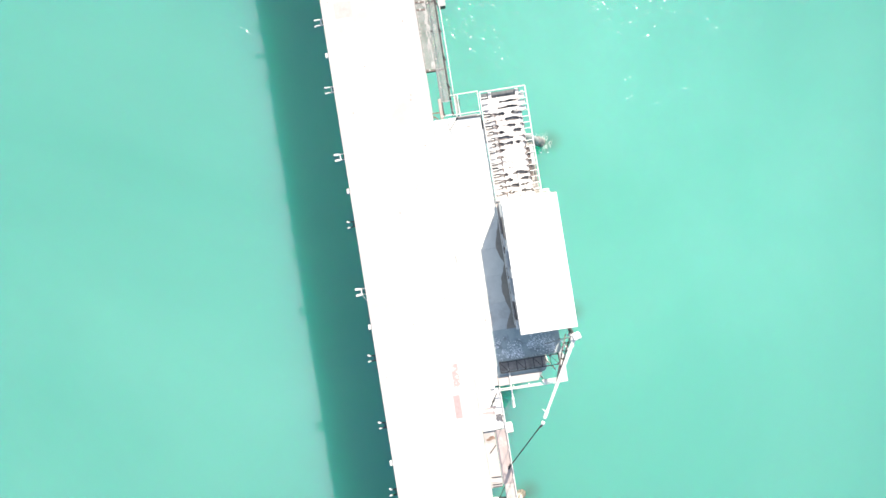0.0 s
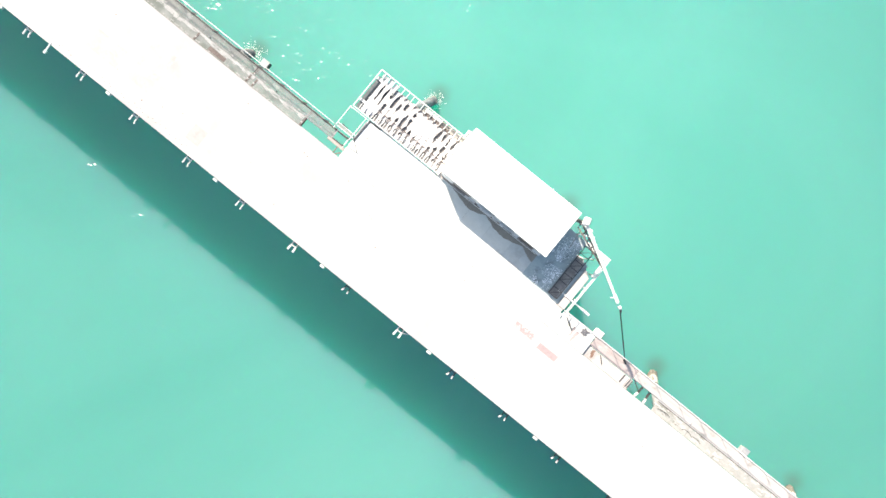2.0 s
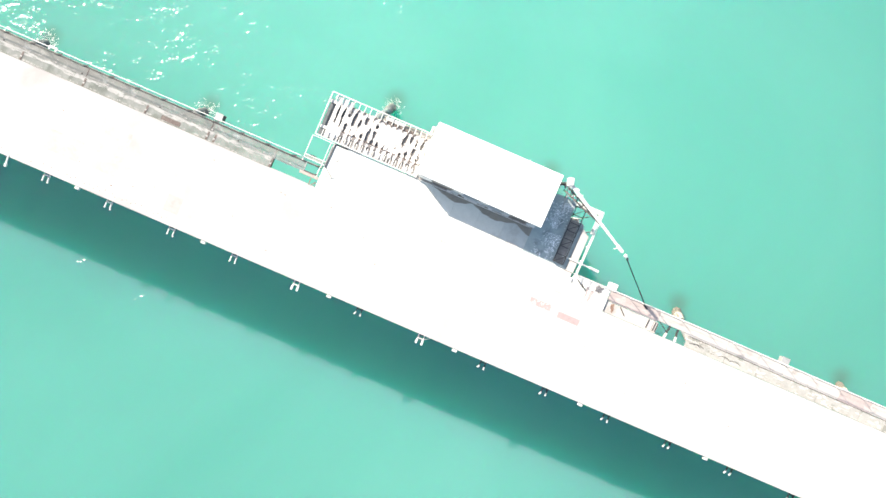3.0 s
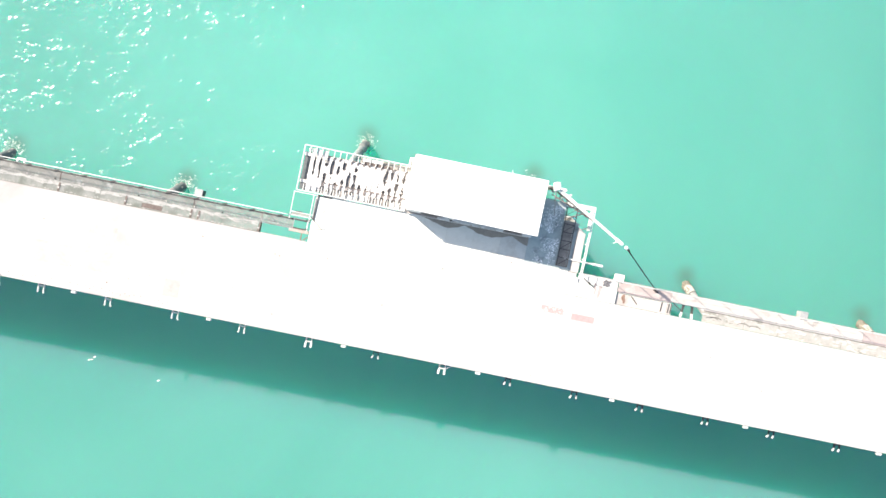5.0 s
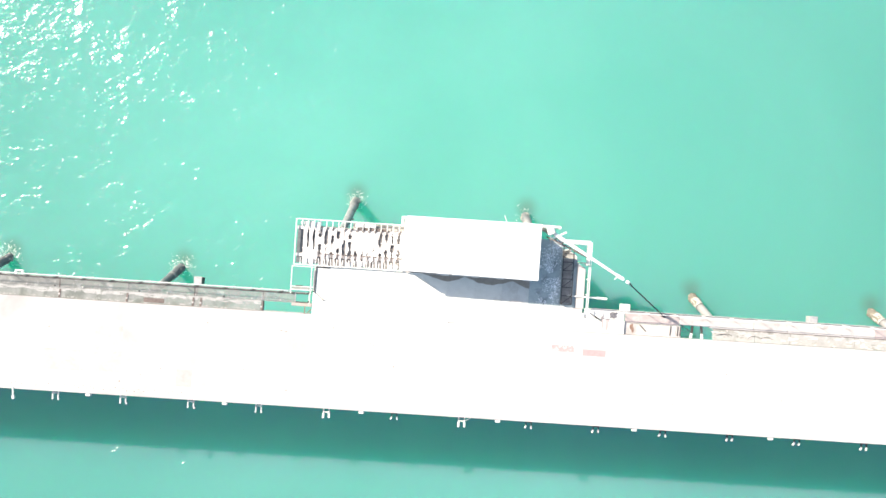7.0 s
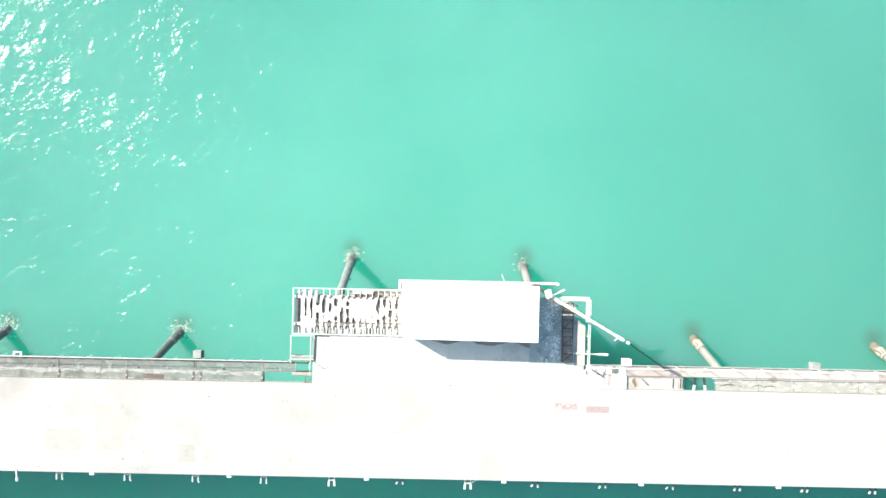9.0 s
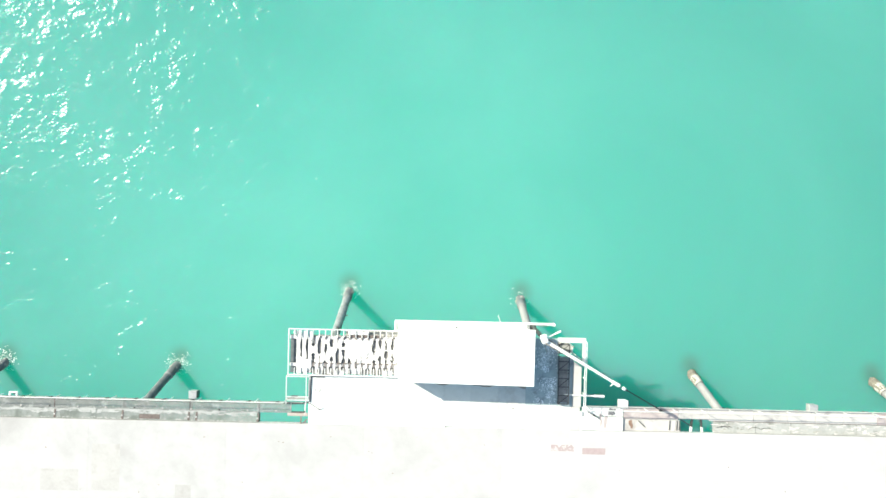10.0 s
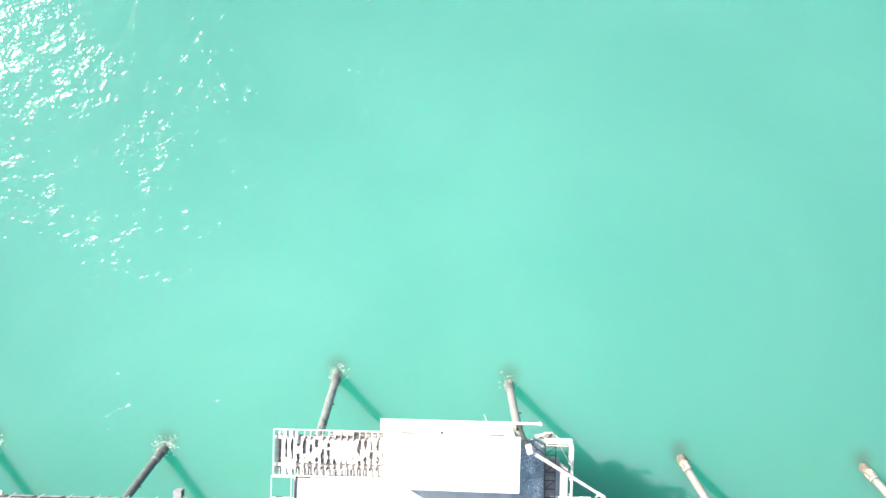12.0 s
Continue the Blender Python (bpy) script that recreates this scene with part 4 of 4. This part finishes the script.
crane = thing("davit_crane", BASE, "white davit crane with a long level boom over the walkway", "crane")
part("mast", pipe(BASE, BASE.lerp(HEAD, 0.95), 0.13, 14, 0.11), DARK_STEEL, crane, "dark steel mast")
part("foot_plate", box(BASE.x - 0.2, BASE.x + 0.2, BASE.y - 0.25, BASE.y + 0.12, BASE.z - 0.1, BASE.z, 0.01), DARK_STEEL, crane)
along = (TIP - HEAD).normalized()
side = along.cross(Vector((0, 0, 1))).normalized()
up = side.cross(along)
bm = bmesh.new()
bmesh.ops.create_cube(bm, size=1.0, matrix=Matrix.Translation(HEAD + Vector((-0.05, 0.1, 0.02))) @ pose(0, 0, 0, 0, 0, 17) @ Matrix.Diagonal((0.38, 0.5, 0.5, 1)))
bmesh.ops.bevel(bm, geom=list(bm.edges), offset=0.035, segments=2, affect="EDGES")
head = part("head_block", bm, WHITE_PAINT, crane, "white boxed winch head")
part("cover_plate", beam(HEAD + Vector((-0.11, 0.3, 0.285)), HEAD + Vector((0.01, -0.1, 0.285)), 0.24, 0.02), HATCH_PLATE, head)
boom = part("boom", pipe(HEAD + along * 0.2, TIP - along * 0.28, 0.112, 14, 0.07), WHITE_PAINT, crane)
rng = random.Random(9)
for k in range(9):
    q = HEAD + along * (0.6 + 0.5 * k)
    part("collar", pipe(q, q + along * rng.uniform(0.05, 0.12), 0.12 - 0.0042 * k, 14), WHITE_PAINT if k % 3 else HATCH_PLATE, boom)
part("sheave", pipe(TIP - side * 0.08, TIP + side * 0.08, 0.12, 16), WHITE_PAINT, boom)
part("collar", pipe(TIP - along * 0.8, TIP - along * 0.34, 0.105, 14), WHITE_PAINT, boom)
part("lug", beam(TIP - along * 0.7 + side * 0.1, TIP - along * 0.78 + side * 0.3, 0.05, 0.05), WHITE_PAINT, boom)
# lattice under the boom, leaning to the shaded side
low_root = HEAD + Vector((0.05, -0.1, -1.7))
join = HEAD.lerp(TIP, 0.6) - up * 0.12
roots = [low_root + side * 0.16 * q for q in (-1, 1)]
for r in roots:
    part("chord", beam(r, join, 0.075, 0.075), OLD_RUST, crane)
for k in range(6):
    a, b = 0.06 + 0.09 * k, 0.1 + 0.09 * k
    for r in roots:
        part("lacing", beam(HEAD.lerp(TIP, a) - up * 0.08, r.lerp(join, b / 0.6), 0.035, 0.035), DARK_STEEL, crane)
    part("lacing", beam(roots[0].lerp(join, b / 0.6), roots[1].lerp(join, b / 0.6), 0.035, 0.035), DARK_STEEL, crane)
part("strut", beam(BASE.lerp(HEAD, 0.45), low_root, 0.08, 0.08), GALVANISED, crane)
for q, foot in ((-1, (5.35, 0.66, DK)), (1, (4.9, -0.3, DK))):
    part("backstay", beam(HEAD + side * 0.12 * q - up * 0.1, Vector(foot), 0.045, 0.045), GALVANISED, crane)
rope = thing("hoist_rope", TIP, "dark tarred rope from the boom tip to the walkway", "rope")
part("line", pipe(TIP, (12.5, -3.84, WZ + 0.05), 0.036, 8), ROPE, rope)
part("knot", pipe((12.28, -3.78, WZ + 0.2), (12.62, -3.9, WZ + 0.03), 0.055, 10, 0.045), ROPE, rope)
part("hook", pipe(TIP, TIP + Vector((0.25, -0.15, -0.12)), 0.09, 10, 0.05), DARK_STEEL, rope)

# ---- marks and small things on the roadway ----
def worn_red(name, threshold):
    m = RED_PAINT.copy()
    m.name = name
    t = m.node_tree
    b = t.nodes["Principled BSDF"]
    src = b.inputs["Base Color"].links[0].from_socket
    n = node(t, "ShaderNodeTexNoise", Scale=5.5, Detail=5.0, Roughness=0.65)
    place = t.nodes.new("ShaderNodeTexCoord")
    t.links.new(place.outputs["Object"], n.inputs["Vector"])
    cut = t.nodes.new("ShaderNodeMapRange")
    cut.inputs[1].default_value, cut.inputs[2].default_value = threshold, threshold + 0.05
    t.links.new(n.outputs[0], cut.inputs[0])
    mix = t.nodes.new("ShaderNodeMix")
    mix.data_type = "RGBA"
    mix.inputs[7].default_value = (0.41, 0.4, 0.385, 1)
    t.links.new(cut.outputs[0], mix.inputs[0])
    t.links.new(src, mix.inputs[6])
    t.links.new(mix.outputs[2], b.inputs["Base Color"])
    return m


for x0, x1, y0, y1, m, label in ((7.33, 8.83, -6.77, -6.35, worn_red("red_mark", 0.72), "red painted rectangle on the roadway"),
                                 (5.28, 6.78, -6.6, -6.18, worn_red("worn_red_mark", 0.51), "worn flaking red painted rectangle on the roadway")):
    tagged(part("painted_mark", box(x0, x1, y0, y1, DK - 0.01, DK + 0.004), m), label, "road marking", "red road markings")
WORN = surface("worn_deck", (0.302, 0.29, 0.282), (0.374, 0.362, 0.353), scale=0.7, fine=5.0, stain=(0.285, 0.27, 0.26), stain_scale=0.8, stain_at=0.55, soft=0.15)
for x0, x1, y0, y1 in ((-24.75, -22.9, -9.85, -6.8), (-19.25, -18.2, -10.5, -9.35), (-28.1, -25.6, -9.9, -8.5)):
    mended = part("repair_patch", box(x0, x1, y0, y1, DK - 0.02, DK + 0.003), WORN)
    tagged(mended, "faint brownish mended patch in the pale roadway concrete", "patch", "mended patches")
latch = thing("hatch_bar", (-1.2, -5.13, DK), "thin bar and pin set in the deck", "bar")
part("rod", beam((-1.6, -5.13, DK + 0.03), (-0.8, -5.12, DK + 0.02), 0.016, 0.02), GALVANISED, latch)
part("pin", box(-1.66, -1.61, -5.17, -5.09, DK, DK + 0.05, 0.01), DARK_STEEL, latch)

# ---- clutter at the head of the right walkway ----
rng = random.Random(77)
net = thing("net_bundle", (9.15, -4.02, DK), "dark bundled netting by the rail", "net")
for k in range(5):
    bm = patch(rng, 9.15 + rng.uniform(-0.25, 0.25), -4.02 + rng.uniform(-0.14, 0.14), WZ, rng.uniform(0.1, 0.22), rng.uniform(0.05, 0.12), 0.05, 12, 0.7)
    part("fold", bm, NETTING, net)
for x0, y0, w, h in ((8.5, -4.55, 0.1, 0.4), (8.8, -4.6, 0.16, 0.36), (10.5, -4.75, 0.14, 0.26)):
    bm = patch(rng, x0, y0, (DK - 0.019) if x0 < 10 else WZ - 0.05, w, h, 0.004, 12, 0.5)
    tagged(part("rust_stain", bm, RUSTED_STEEL if x0 > 10 else PINK_PLATE), "rust-coloured stain on the pale plate", "stain", "rust stains")
for a, b in (((10.95, -4.5, WZ + 0.05), (11.4, -4.92, WZ + 0.02)), ((7.95, -4.1, WZ + 0.3), (8.4, -4.45, DK + 0.02)), ((7.6, -3.95, WZ + 0.25), (8.15, -4.3, DK + 0.02)), ((13.7, -4.35, WZ + 0.1), (14.4, -4.8, WZ + 0.05))):
    rod = part("loose_rod", beam(a, b, 0.05, 0.05), DARK_STEEL)
    tagged(rod, "loose dark rod lying on the walkway", "rod", "loose rods")
for x, y in ((-12.6, -6.4), (-12.3, -6.45), (-6.7, -6.9), (-6.3, -7.0), (2.4, -8.6), (-14.9, -9.1), (-20.4, -9.4), (-23.0, -10.4), (5.4, -10.9), (13.5, -9.6), (16.8, -7.4), (-5.0, -8.3), (-25.4, -9.8), (-21.7, -9.9), (-17.3, -6.2), (-9.1, -6.0), (-27.8, -7.1), (-3.4, -5.9), (0.9, -6.3), (9.7, -7.8), (-12.0, -10.3), (20.6, -8.9)):
    bm = patch(rng, x + rng.uniform(-0.1, 0.1), y, DK, rng.uniform(0.02, 0.06), rng.uniform(0.015, 0.04), 0.02, 8, 0.5)
    tagged(part("debris_scrap", bm, RUSTED_STEEL), "small rusty scrap lying on the roadway", "debris", "scraps on the roadway")

bolts = bmesh.new()
for k in range(46):
    x = -30.5 + 0.27 * k + rng.uniform(-0.1, 0.1)
    if rng.random() < 0.72:
        patch(rng, x, -11.0 + 0.14 * (k % 2) + rng.uniform(-0.03, 0.03), DK, rng.uniform(0.018, 0.035), rng.uniform(0.015, 0.03), 0.015, 7, 0.3, bolts)
tagged(part("anchor_bolts", bolts, OLD_RUST), "rusty bolt stubs along the roadway edge", "bolts", kind="stuff")
single = thing("edge_stanchion", (-29.9, PIER_S, DK - 0.2), "single white stanchion arm at the jetty edge", "bracket")
part("arm", beam((-29.9, -11.2, DK + 0.012), (-29.9, -11.85, DK - 0.1), 0.08, 0.08), WHITE_PAINT, single)
part("shoe", beam((-29.9, -11.8, DK - 0.1), (-29.92, -12.02, DK - 0.16), 0.14, 0.14), WHITE_PAINT, single)
coil = bmesh.new()
for k in range(24):
    a, b = 6.2832 * k / 24, 6.2832 * (k + 1) / 24
    pipe((-10.05 + 0.16 * math.cos(a), -2.95 + 0.16 * math.sin(a), DK + 0.015), (-10.05 + 0.16 * math.cos(b), -2.95 + 0.16 * math.sin(b), DK + 0.015), 0.018, 6, bm=coil)
tagged(part("rope_ring", coil, TIMBER), "pale rope ring lying on the platform", "ring")
hatch = thing("hatch_cover", (2.75, -3.87, DK), "flush rusty hatch cover in the platform floor", "hatch")
part("plate", box(2.42, 3.1, -4.28, -3.46, DK - 0.02, DK + 0.003), HATCH_PLATE, hatch)
part("grip", box(2.7, 2.82, -3.9, -3.86, DK + 0.003, DK + 0.02), DARK_STEEL, hatch)
